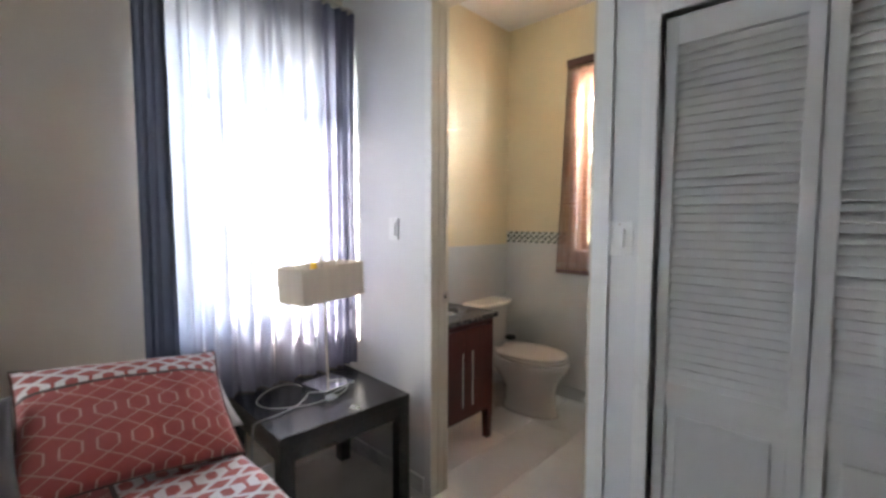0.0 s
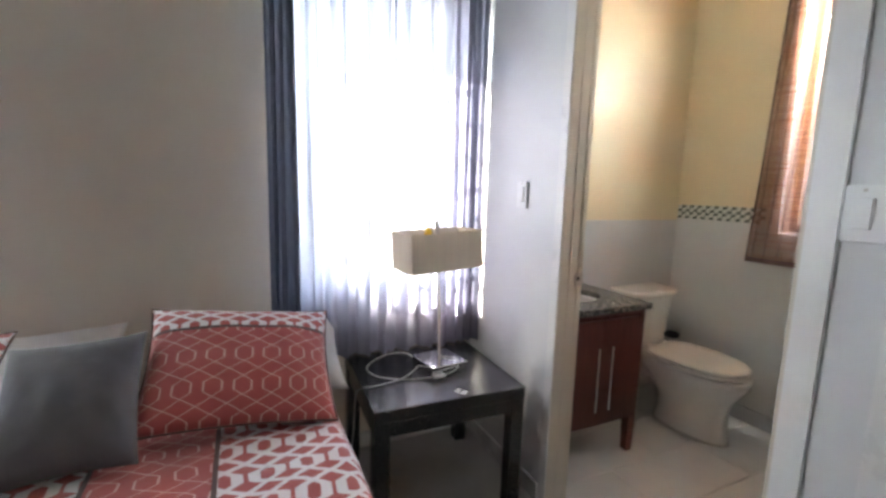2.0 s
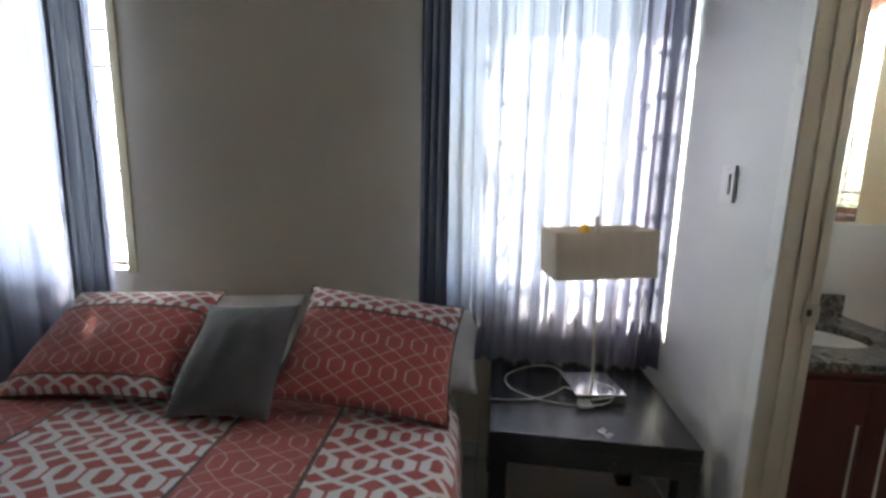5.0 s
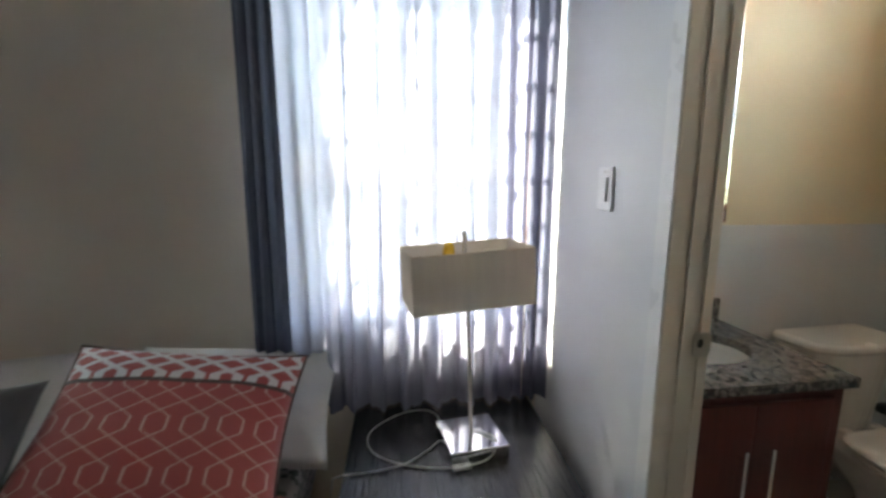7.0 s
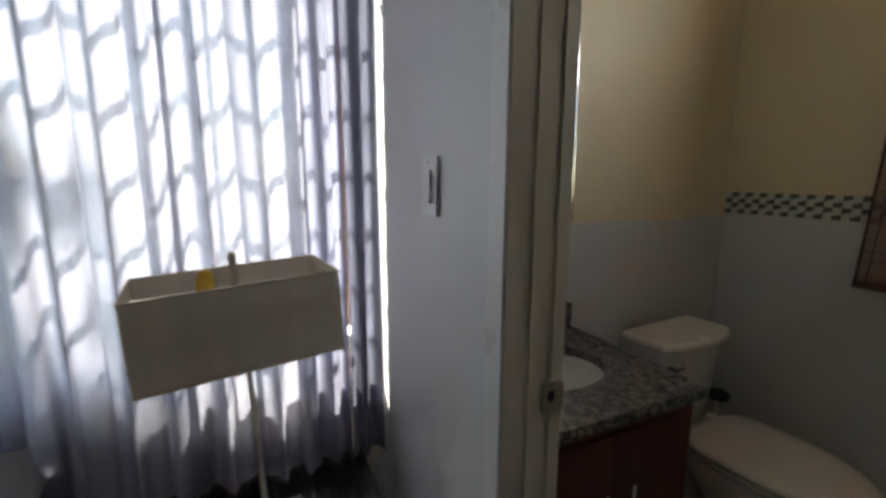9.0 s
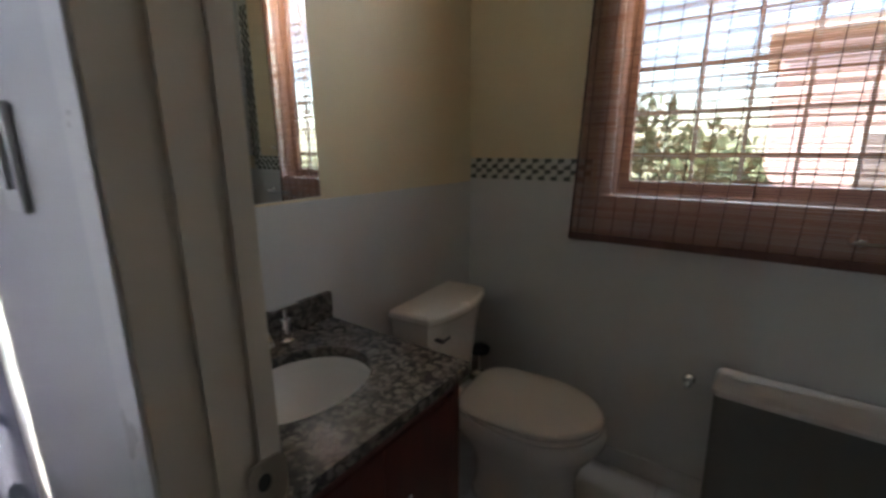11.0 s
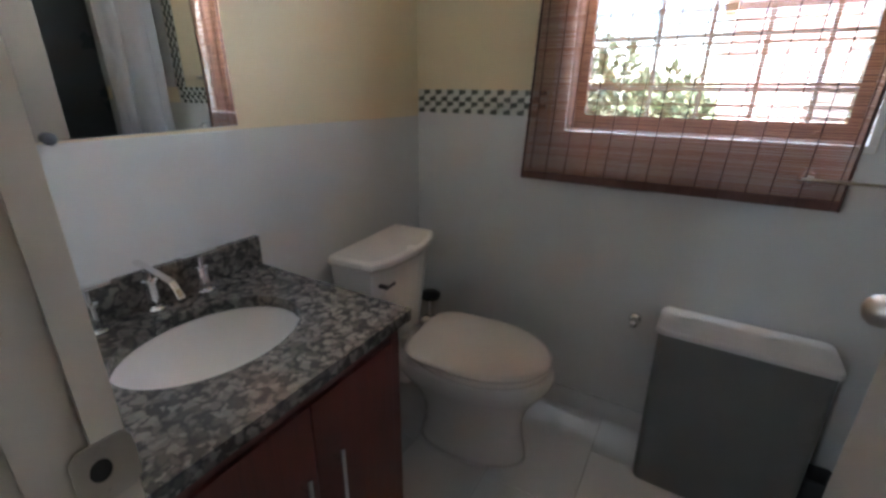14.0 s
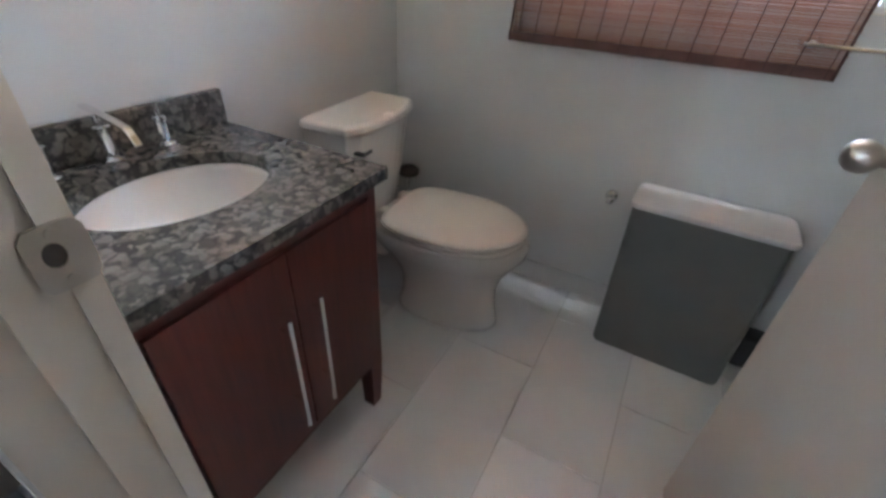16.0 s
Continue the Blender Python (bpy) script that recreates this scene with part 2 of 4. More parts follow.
M_IRON = plain("dark_painted_iron", (0.10, 0.10, 0.11), 0.45, 0.3)
M_WHITEBAR = plain("white_painted_bar", (0.7, 0.7, 0.7), 0.4)
M_CHROME = plain("chrome", (0.85, 0.85, 0.86), 0.1, 1.0, vary=0.02, rvary=0.03, relief=0.02)
M_NICKEL = plain("satin_nickel", (0.50, 0.46, 0.40), 0.32, 1.0, vary=0.05)
M_PORCELAIN = plain("porcelain", (0.74, 0.72, 0.68), 0.12, vary=0.02, rvary=0.03, relief=0.02, coat=0.3)
M_SEAT = plain("toilet_seat_plastic", (0.76, 0.72, 0.66), 0.25, vary=0.02, relief=0.02)
M_BLACKWOOD = wood("black_brown_wood", (0.010, 0.010, 0.011), (0.034, 0.034, 0.037), 0.17, (1, 14, 14), 0.5, gloss=0.5, depth=0.0018)
M_CHERRY = wood("dark_cherry_wood", (0.060, 0.011, 0.008), (0.12, 0.026, 0.018), 0.35, (10, 10, 0.8), 0.08)
M_BAMBOO_OLD = plain("dark_bamboo_rail", (0.15, 0.072, 0.058), 0.55, vary=0.35, scale=14, per_piece=0.6, relief=0.3)
M_BAMBOO = slat_material()
M_CORD = plain("dark_brown_cord", (0.085, 0.045, 0.04), 0.8)
M_BROWNFRAME = wood("red_brown_window_wood", (0.14, 0.080, 0.068), (0.24, 0.15, 0.13), 0.5, (8, 8, 1))
M_SHADE = veil("linen_lampshade", (0.70, 0.62, 0.50), -0.15, 0.12, 700.0)
M_BULB = plain("amber_glass_bulb", (0.9, 0.6, 0.08), 0.2)
M_CABLE = plain("grey_plastic_cable", (0.45, 0.45, 0.43), 0.4)
M_HAMPER = plain("dark_grey_hamper_plastic", (0.125, 0.123, 0.112), 0.5, vary=0.08)
M_HLID = plain("silver_grey_hamper_lid", (0.56, 0.535, 0.525), 0.32, vary=0.05, scale=1.0, grain=400)
M_BLACK = plain("black_plastic", (0.012, 0.012, 0.012), 0.4)
M_GREENTILE = plain("grey_green_mosaic_tile", (0.13, 0.14, 0.125), 0.25, vary=0.15, per_piece=0.5)
M_PALETILE = plain("pale_mosaic_ground", (0.55, 0.56, 0.50), 0.35, vary=0.06)
M_MIRROR, _nt, _b = material("mirror_silver")
_b.inputs["Metallic"].default_value, _b.inputs["Roughness"].default_value, _b.inputs["Base Color"].default_value = 1, 0.01, (0.86, 0.88, 0.87, 1)
M_GRANITE, M_GLASS = granite_material(), glass_material()
M_SHAM, M_SHAM2, M_DUVET, M_SHEET = sham_material("sham_cloth"), sham_material("hemmed_sham_cloth", 0.06), duvet_material(), sheet_material()
M_GREYCLOTH, M_WHITECLOTH = plain_cloth("charcoal_cloth", (0.085, 0.078, 0.078)), plain_cloth("white_cotton", (0.68, 0.66, 0.63))
M_SHEER = veil("lilac_white_sheer", (0.25, 0.25, 0.305), 0.008, 0.40)
M_LILAC = veil("grey_lilac_sheer", (0.22, 0.22, 0.29), -0.06, 0.36)
M_SLATE = veil("slate_blue_curtain_cloth", (0.135, 0.142, 0.185), -0.15, 0.06)
M_DUSK = veil("slate_lilac_thin_cloth", (0.165, 0.168, 0.225), -0.06, 0.24)
M_SHOWER = plain_cloth("white_shower_curtain_cloth", (0.75, 0.77, 0.80))
M_PINK = plain("pink_facade_render", (0.74, 0.50, 0.49), 0.8, vary=0.1, scale=1)
M_ROOF = plain("pale_roof", (0.55, 0.42, 0.40), 0.8)
M_DARKGLASS = plain("dark_window_pane", (0.25, 0.2, 0.2), 0.1)
M_LEAF = plain("garden_leaves", (0.12, 0.15, 0.08), 0.6, vary=0.3, scale=2)
M_BARK = plain("bark", (0.12, 0.09, 0.06), 0.9)
M_GROUND = plain("dry_grass_ground", (0.16, 0.16, 0.09), 0.95, vary=0.25, scale=0.4)


# ---- mesh helpers ----
def finish(name, bm, mat, parent=None, label="", smooth=False):
    me = bpy.data.meshes.new(name)
    bm.normal_update()
    bm.to_mesh(me)
    bm.free()
    me.materials.append(mat)
    if smooth:
        me.polygons.foreach_set("use_smooth", [True] * len(me.polygons))
    ob = new(name, me)
    if parent:
        ob.parent = parent
    if label:
        tagged(ob, label)
    return ob


def part(name, bm, mat, parent, label="", smooth=False):
    return finish(name, bm, mat, parent, label, smooth)


def structure(name, bm, mat, label="", smooth=False):
    return tagged(finish(name, bm, mat, None, label, smooth), kind="structure")


def thing(name, label, category, at=(0, 0, 0), group="", turn=0):
    e = new(name)
    e.location, e.rotation_euler = at, (0, 0, radians(turn))
    e.empty_display_size = 0.05
    return tagged(e, label, category, group)


def bevel(bm, r, seg=2, geom=None):
    if r > 0:
        bmesh.ops.bevel(bm, geom=geom or bm.edges[:], offset=r, segments=seg, affect="EDGES", profile=0.5)
    return bm


def box(x0, x1, y0, y1, z0, z1, r=0.0, seg=2, bm=None):
    own = bmesh.new()
    bmesh.ops.create_cube(own, size=1, matrix=Matrix.Translation(((x0 + x1) / 2, (y0 + y1) / 2, (z0 + z1) / 2)) @ Matrix.Diagonal((x1 - x0, y1 - y0, z1 - z0, 1)))
    bevel(own, r, seg)
    if bm is None:
        return own
    return join(bm, own)


def join(bm, other, m=None):
    tmp = bpy.data.meshes.new("tmp")
    other.to_mesh(tmp)
    other.free()
    if m:
        tmp.transform(m)
    bm.from_mesh(tmp)
    bpy.data.meshes.remove(tmp)
    return bm


def boxes(*rows, r=0.0):
    bm = bmesh.new()
    for row in rows:
        box(*row, r=r, bm=bm)
    return bm


def loft(rings, close=True, caps=True):
    """Skin over rings of equally many points."""
    bm = bmesh.new()
    vs = [[bm.verts.new(p) for p in ring] for ring in rings]
    n = len(rings[0])
    for a, b in zip(vs, vs[1:]):
        for i in range(n if close else n - 1):
            bm.faces.new((a[i], a[(i + 1) % n], b[(i + 1) % n], b[i]))
    if caps:
        bm.faces.new(vs[0][::-1])
        bm.faces.new(vs[-1])
    bmesh.ops.recalc_face_normals(bm, faces=bm.faces)
    return bm


def lathe(profile, n=20):
    """Turned shape about z from (radius, height) pairs."""
    return loft([[(max(r, 1e-4) * math.cos(2 * math.pi * i / n), max(r, 1e-4) * math.sin(2 * math.pi * i / n), z) for i in range(n)] for r, z in profile])


def rod(a, b, r, n=10, r2=None):
    a, b = Vector(a), Vector(b)
    bm = bmesh.new()
    q = (b - a).to_track_quat("Z", "Y").to_matrix().to_4x4()
    bmesh.ops.create_cone(bm, cap_ends=True, segments=n, radius1=r, radius2=r if r2 is None else r2, depth=(b - a).length, matrix=Matrix.Translation((a + b) / 2) @ q)
    return bm


def tube(points, r, n=8):
    """A bent round bar through the points."""
    pts = [Vector(p) for p in points]
    rings = []
    for i, p in enumerate(pts):
        d = (pts[min(i + 1, len(pts) - 1)] - pts[max(i - 1, 0)]).normalized()
        q = d.to_track_quat("Z", "Y")
        rings.append([p + q @ Vector((r * math.cos(2 * math.pi * k / n), r * math.sin(2 * math.pi * k / n), 0)) for k in range(n)])
    return loft(rings)


def spline(points, steps=8):
    pts = [Vector(p) for p in points]
    out = []
    for i in range(len(pts) - 1):
        p0, p1, p2, p3 = pts[max(i - 1, 0)], pts[i], pts[i + 1], pts[min(i + 2, len(pts) - 1)]
        for k in range(steps):
            t = k / steps
            out.append(0.5 * ((2 * p1) + (p2 - p0) * t + (2 * p0 - 5 * p1 + 4 * p2 - p3) * t * t + (3 * p1 - p0 - 3 * p2 + p3) * t ** 3))
    out.append(pts[-1])
    return out


# ---- the plan ----
XW, XB = -2.37, -2.331          # bedroom and bathroom faces of the outer wall
XO = -2.53                      # its outside
YD, YB, YF = 1.90, 2.00, 3.53   # door wall: bedroom face, bathroom face; far bathroom wall
XE, YS, ZC = 1.9, -2.3, 3.0
DOOR_L, DOOR_R, DOOR_H = -1.620, -0.812, 2.45
CL_L, CL_R, CL_H = -0.605, 0.97, 2.035
W1 = (0.915, 1.85, 0.875, 2.32)   # bedroom windows: y0, y1, z0, z1
W2 = (-1.60, -0.590, 0.85, 2.32)
WB = (-1.68, -0.846, 1.175, 2.55) # bathroom window: x0, x1, z0, z1

# ---- structure ----
def west_wall():
    (a0, a1, az0, az1), (b0, b1, bz0, bz1) = W1, W2
    rows = [(XO, XW, YS, b0, 0, ZC), (XO, XW, b1, a0, 0, ZC), (XO, XW, a1, YD, 0, ZC)]
    for y0, y1, z0, z1 in (W1, W2):
        rows += [(XO, XW, y0, y1, 0, z0), (XO, XW, y0, y1, z1, ZC)]
    structure("wall_west", boxes(*rows), M_TAUPE, "matt taupe painted bedroom wall behind the bed")


west_wall()
structure("wall_door", boxes((XO, DOOR_L, YD, YB, 0, ZC), (DOOR_L, DOOR_R, YD, YB, DOOR_H, ZC), (DOOR_R, CL_L, YD, YB, 0, ZC), (CL_L, CL_R, YD, YB, CL_H, ZC), (CL_R, XE + 0.15, YD, YB, 0, ZC)), M_GREYWALL, "pale grey painted wall with a doorway and a closet opening")
structure("wall_east", boxes((XE, XE + 0.15, YS - 0.15, YD, 0, ZC)), M_GREYWALL, "pale painted bedroom wall")
structure("wall_south", boxes((XO, XE, YS - 0.15, YS, 0, ZC)), M_GREYWALL, "pale painted bedroom wall")
structure("floor_bedroom", boxes((XO, XE + 0.15, YS - 0.15, YB, -0.12, 0)), M_BEDFLOOR, "grey tiled bedroom floor")
structure("ceiling_bedroom", boxes((XO, XE + 0.15, YS - 0.15, YB, ZC, ZC + 0.12)), M_CEIL, "white painted ceiling")
structure("ceiling_bathroom", boxes((XO, 0.55, YB, YF + 0.15, ZC, ZC + 0.12)), M_CEIL, "white painted bathroom ceiling")
structure("wall_bath_west", boxes((XO, XB, YB, YF, 0, ZC)), M_CREAM, "cream painted bathroom wall")
structure("wall_bath_far", boxes((XO, WB[0], YF, YF + 0.15, 0, ZC), (WB[1], 0.55, YF, YF + 0.15, 0, ZC), (WB[0], WB[1], YF, YF + 0.15, 0, WB[2]), (WB[0], WB[1], YF, YF + 0.15, WB[3], ZC)), M_CREAM, "cream painted bathroom wall round the window")
structure("wall_bath_east", boxes((-0.70, -0.62, YB, 2.83, 0, ZC), (-0.62, 0.55, 2.56, 2.62, 0, ZC), (0.40, 0.55, 2.62, YF, 0, ZC)), M_CREAM, "painted partition beside the shower")
structure("closet_shell", boxes((-0.62, 1.2, 2.50, 2.56, 0, ZC), (1.2, 1.26, YB, 2.56, 0, ZC), (-0.62, 1.2, YB, 2.50, ZC - 0.4, ZC)), M_GREYWALL, "plain painted closet interior")
structure("floor_closet", boxes((-0.62, 1.26, YB, 2.56, -0.12, -0.004)), M_BEDFLOOR, "grey tiled closet floor")
structure("floor_bathroom", boxes((XO, 0.55, YB, YF + 0.15, -0.12, -0.006)), M_GROUT, "polished white bathroom floor tiles with grey joints")

# glazed wainscot, mosaic band and skirting of the bathroom
structure("wainscot_west", box(XB - 0.004, XB + 0.005, YB, YF, 0, 1.203, 0.002), M_WALLTILE, "white glazed tile wainscot behind basin and toilet")
for nm, wx0, wx1, wz in (("wainscot_far_left", XB + 0.005, WB[0] - 0.07, 1.219), ("wainscot_far_right", WB[1] + 0.02, 0.40, 1.219), ("wainscot_far_middle", WB[0] - 0.07, WB[1] + 0.02, WB[2] - 0.02)):
    structure(nm, box(wx0, wx1, YF - 0.006, YF + 0.004, 0, wz), M_WALLTILE, "white glazed tile wainscot on the window wall")
structure("wainscot_shower", boxes((-0.52, 0.38, 3.515, 3.522, 1.311, 2.3), (-0.52, 0.38, 2.622, 2.630, 0, 2.3)), M_WALLTILE, "white tiled shower surround")
# dark panel stands in for the gloom of the unlit shower end
structure("shower_shade_panel", box(0.385, 0.398, 2.625, 3.52, 0, 2.5), M_SHOWERSHADE, "dark grey end panel coloured for the unlit shower interior")
structure("skirting_bathroom", box(XB + 0.006, -0.6, YF - 0.020, YF - 0.007, 0, 0.092, 0.003), M_FLOORTILE, "polished white tile skirting")
structure("skirting_bedroom", box(XW, DOOR_L - 0.05, YD - 0.014, YD - 0.001, 0, 0.085, 0.004), M_TRIM, "white painted skirting board")
structure("skirting_headboard", box(XW + 0.001, XW + 0.014, YS, YD - 0.015, 0, 0.085, 0.004), M_TRIM, "white painted skirting board")


def mosaic_band(name, x0, x1, z0, z1, label):
    bed = structure(name, box(x0, x1, YF - 0.005, YF + 0.003, z0, z1), M_PALETILE, label)
    me = bpy.data.meshes.new("mosaic_tile")
    b = bmesh.new()
    prof = [(-0.0135, -0.011), (0.0135, -0.0035), (0.0135, 0.011), (-0.0135, 0.011)]
    front = [b.verts.new((x, -0.004, z)) for x, z in prof]
    back = [b.verts.new((x, 0.0, z)) for x, z in prof]
    b.faces.new(front)
    for i in range(4):
        b.faces.new((front[i], back[i], back[(i + 1) % 4], front[(i + 1) % 4]))
    bmesh.ops.recalc_face_normals(b, faces=b.faces)
    b.to_mesh(me)
    b.free()
    me.materials.append(M_GREENTILE)
    return bed, me


BANDS = []
for nm, bx0, bx1 in (("mosaic_band_left", XB + 0.006, WB[0] - 0.075), ("mosaic_band_right", WB[1] + 0.022, -0.52)):
    bed, tile_mesh = mosaic_band(nm, bx0, bx1, 1.219, 1.311, "band of grey-green mosaic lozenges on pale ground")
    BANDS.append((bed, tile_mesh, bx0, bx1))
bed, tile_mesh = mosaic_band("mosaic_band_shower", -0.60, -0.52, 1.312, 2.3, "upright band of grey-green mosaic beside the shower")
BANDS.append((bed, tile_mesh, None, None))

# door frame of the bathroom: trim, jambs with a rebate, head
structure("door_frame_1", boxes(
    (DOOR_L - 0.045, DOOR_L, YD - 0.010, YD + 0.02, 0, DOOR_H + 0.045), (DOOR_R, DOOR_R + 0.06, YD - 0.010, YD + 0.02, 0, DOOR_H + 0.045), (DOOR_L, DOOR_R, YD - 0.010, YD + 0.02, DOOR_H, DOOR_H + 0.045)), M_TRIM, "white painted door casing")
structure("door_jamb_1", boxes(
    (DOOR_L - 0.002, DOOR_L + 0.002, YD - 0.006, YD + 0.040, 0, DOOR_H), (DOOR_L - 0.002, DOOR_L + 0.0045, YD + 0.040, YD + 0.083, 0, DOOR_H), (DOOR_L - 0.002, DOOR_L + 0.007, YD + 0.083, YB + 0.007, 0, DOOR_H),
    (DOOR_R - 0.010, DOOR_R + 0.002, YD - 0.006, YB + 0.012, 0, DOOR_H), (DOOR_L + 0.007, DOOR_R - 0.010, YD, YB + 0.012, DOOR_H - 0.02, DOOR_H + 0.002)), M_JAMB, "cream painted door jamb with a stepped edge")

# closet opening trim
for nm, row in (("closet_casing_left", (CL_L - 0.050, CL_L, YD - 0.016, YD + 0.02, 0, CL_H + 0.05)), ("closet_casing_head", (CL_L, CL_R, YD - 0.016, YD + 0.02, CL_H, CL_H + 0.05)), ("closet_casing_right", (CL_R, CL_R + 0.05, YD - 0.016, YD + 0.02, 0, CL_H + 0.05))):
    structure(nm, box(*row, 0.004), M_TRIM, "white painted closet casing")


def bedroom_window(name, w, bars):
    """Window in the outer wall: lining, sash frame, panes, horizontal glazing bars; iron bars outside."""
    y0, y1, z0, z1 = w
    root = thing(name, "window with red-brown wooden frame and horizontal bars", "window", (XW, y0, z0))
    tagged(root, kind="structure")
    def local(b):
        bmesh.ops.translate(b, verts=b.verts, vec=(-XW, -y0, -z0))
        return b
    fx0, fx1 = XO + 0.03, XO + 0.065
    part("window_frame", local(boxes((fx0, fx1, y0, y0 + 0.035, z0, z1), (fx0, fx1, y1 - 0.035, y1, z0, z1), (fx0, fx1, y0 + 0.035, y1 - 0.035, z0, z0 + 0.035), (fx0, fx1, y0 + 0.035, y1 - 0.035, z1 - 0.035, z1))), M_BROWNFRAME, root)
    part("window_lining", local(boxes((fx1, XW - 0.004, y0 + 0.001, y0 + 0.012, z0 + 0.018, z1 - 0.012), (fx1, XW - 0.004, y1 - 0.012, y1 - 0.001, z0 + 0.018, z1 - 0.012), (fx1, XW - 0.004, y0 + 0.001, y1 - 0.001, z1 - 0.012, z1 - 0.001))), M_BROWNFRAME, root)
    part("window_sill", local(box(XO + 0.066, XW + 0.012, y0 + 0.002, y1 - 0.002, z0 - 0.0, z0 + 0.018, 0.004)), M_TRIM, root)
    pane = part("pane", local(box(fx0 + 0.014, fx0 + 0.018, y0 + 0.035, y1 - 0.035, z0 + 0.035, z1 - 0.035)), M_GLASS, root)
    pane.visible_shadow = False
    n = round((z1 - z0) / 0.16)
    for i in range(1, n):
        z = z0 + i * (z1 - z0) / n
        part("glazing_bar", local(box(fx1 - 0.006, fx1 + 0.004, y0 + 0.035, y1 - 0.035, z - 0.008, z + 0.008)), M_IRON, root)
    for k in range(1, bars + 1):
        y = y0 + k * (y1 - y0) / (bars + 1)
        part("upright_bar", local(box(fx1 + 0.005, fx1 + 0.013, y - 0.005, y + 0.005, z0 + 0.018, z1)), M_IRON, root)
    return root


bedroom_window("window_1", W1, 1)
bedroom_window("window_2", W2, 1)
structure("window_trim", box(XW + 0.001, XW + 0.012, W2[1], W2[1] + 0.048, W2[2], W2[3], 0.003), M_YELLOWTRIM, "yellowed painted window casing")


def bath_window():
    x0, x1, z0, z1 = WB
    root = tagged(thing("window_3", "white framed bathroom window with a grid of bars", "window", (x0, YF, z0)), kind="structure")
    def local(b):
        bmesh.ops.translate(b, verts=b.verts, vec=(-x0, -YF, -z0))
        return b
    part("casing", local(boxes((x0 - 0.06, x0, YF - 0.014, YF + 0.01, z0, z1), (x1 - 0.004, x1 + 0.016, YF - 0.014, YF + 0.01, z0, z1), (x0 - 0.06, x1 + 0.016, YF - 0.014, YF + 0.01, z0 - 0.018, z0), r=0.002)), M_TRIM, root)
    part("window_frame", local(boxes((x0, x0 + 0.04, YF + 0.08, YF + 0.12, z0, z1), (x1 - 0.04, x1, YF + 0.08, YF + 0.12, z0, z1), (x0 + 0.04, x1 - 0.04, YF + 0.08, YF + 0.12, z0, z0 + 0.05), (x0 + 0.04, x1 - 0.04, YF + 0.08, YF + 0.12, z1 - 0.06, z1))), M_BROWNFRAME, root)
    part("window_lining", local(boxes((x0, x0 + 0.006, YF + 0.004, YF + 0.08, z0, z1), (x1 - 0.010, x1 - 0.004, YF + 0.012, YF + 0.08, z0, z1), (x0 + 0.006, x1 - 0.010, YF + 0.004, YF + 0.08, z0, z0 + 0.006))), M_BROWNFRAME, root)
    p = part("pane", local(box(x0 + 0.04, x1 - 0.04, YF + 0.095, YF + 0.099, z0 + 0.05, z1 - 0.06)), M_GLASS, root)
    p.visible_shadow = False
    for i in range(1, 5):
        x = -1.585 + i * 0.153
        part("upright_bar", local(box(x - 0.006, x + 0.006, YF + 0.121, YF + 0.133, z0, z1)), M_WHITEBAR, root)
    z = 1.322
    while z < z1 - 0.05:
        part("cross_bar", local(box(x0, x1, YF + 0.134, YF + 0.144, z - 0.006, z + 0.006)), M_WHITEBAR, root)
        z += 0.16
    return root


bath_window()

# ---- outside ----
structure("ground", box(-120, 120, -120, 160, -0.75, -0.60), M_GROUND, "dry grass and earth round the house")


def house(name, x0, x1, y0, y1, h, mat, label):
    root = thing(name, label, "house", ((x0 + x1) / 2, (y0 + y1) / 2, -0.6))
    w, d = (x1 - x0) / 2, (y1 - y0) / 2
    part("wall", box(-w, w, -d, d, 0, h), mat, root)
    part("roof", box(-w - 0.25, w + 0.25, -d - 0.25, d + 0.25, h, h + 0.18, 0.02), M_ROOF, root)
    k = max(1, int((x1 - x0) / 2.2))
    for i in range(k):
        x = -w + (i + 0.5) * 2 * w / k
        win = part("window", box(x - 0.5, x + 0.5, -d - 0.04, -d - 0.005, 1.1, 2.2, 0.01), M_WHITEBAR, root)
        part("pane", box(x - 0.44, x + 0.44, -d - 0.05, -d - 0.042, 1.16, 2.14), M_DARKGLASS, win)
    return root


house("pink_house", -1.1, 2.6, 13.0, 18.0, 4.0, M_PINK, "low pink rendered house seen through the blind")
house("white_house", 3.2, 7.5, 15.0, 19.0, 5.2, M_GREYWALL, "pale rendered house behind the pink one")


def shrub(x, y, h, r, seed, density=1.0):
    rnd = random.Random(seed)
    root = thing("garden_or_screen_tree", "leafy green tree in the garden or added as a light screen", "tree", (x, y, -0.6), "garden trees")
    part("trunk", tube(spline([(0, 0, 0), (0.05, 0.02, h * 0.3), (-0.03, 0.05, h * 0.6), (0.02, 0, h * 0.85)], 4), 0.07), M_BARK, root)
    b = bmesh.new()
    for _ in range(int(420 * density * max(1.0, r) ** 2)):
        d = Vector((rnd.gauss(0, 1), rnd.gauss(0, 1), rnd.gauss(0, 0.8)))
        p = d.normalized() * r * rnd.uniform(0.45, 1.05) + Vector((0, 0, h * 0.72))
        q = Euler((rnd.uniform(0, 6), rnd.uniform(0, 6), rnd.uniform(0, 6))).to_matrix()
        s = rnd.uniform(0.08, 0.17)
        vs = [b.verts.new(p + q @ Vector(c) * s) for c in ((-1, 0, 0), (0, -0.5, 0.15), (1, 0, 0), (0, 0.5, 0.15))]
        b.faces.new(vs)
    part("crown", b, M_LEAF, root)


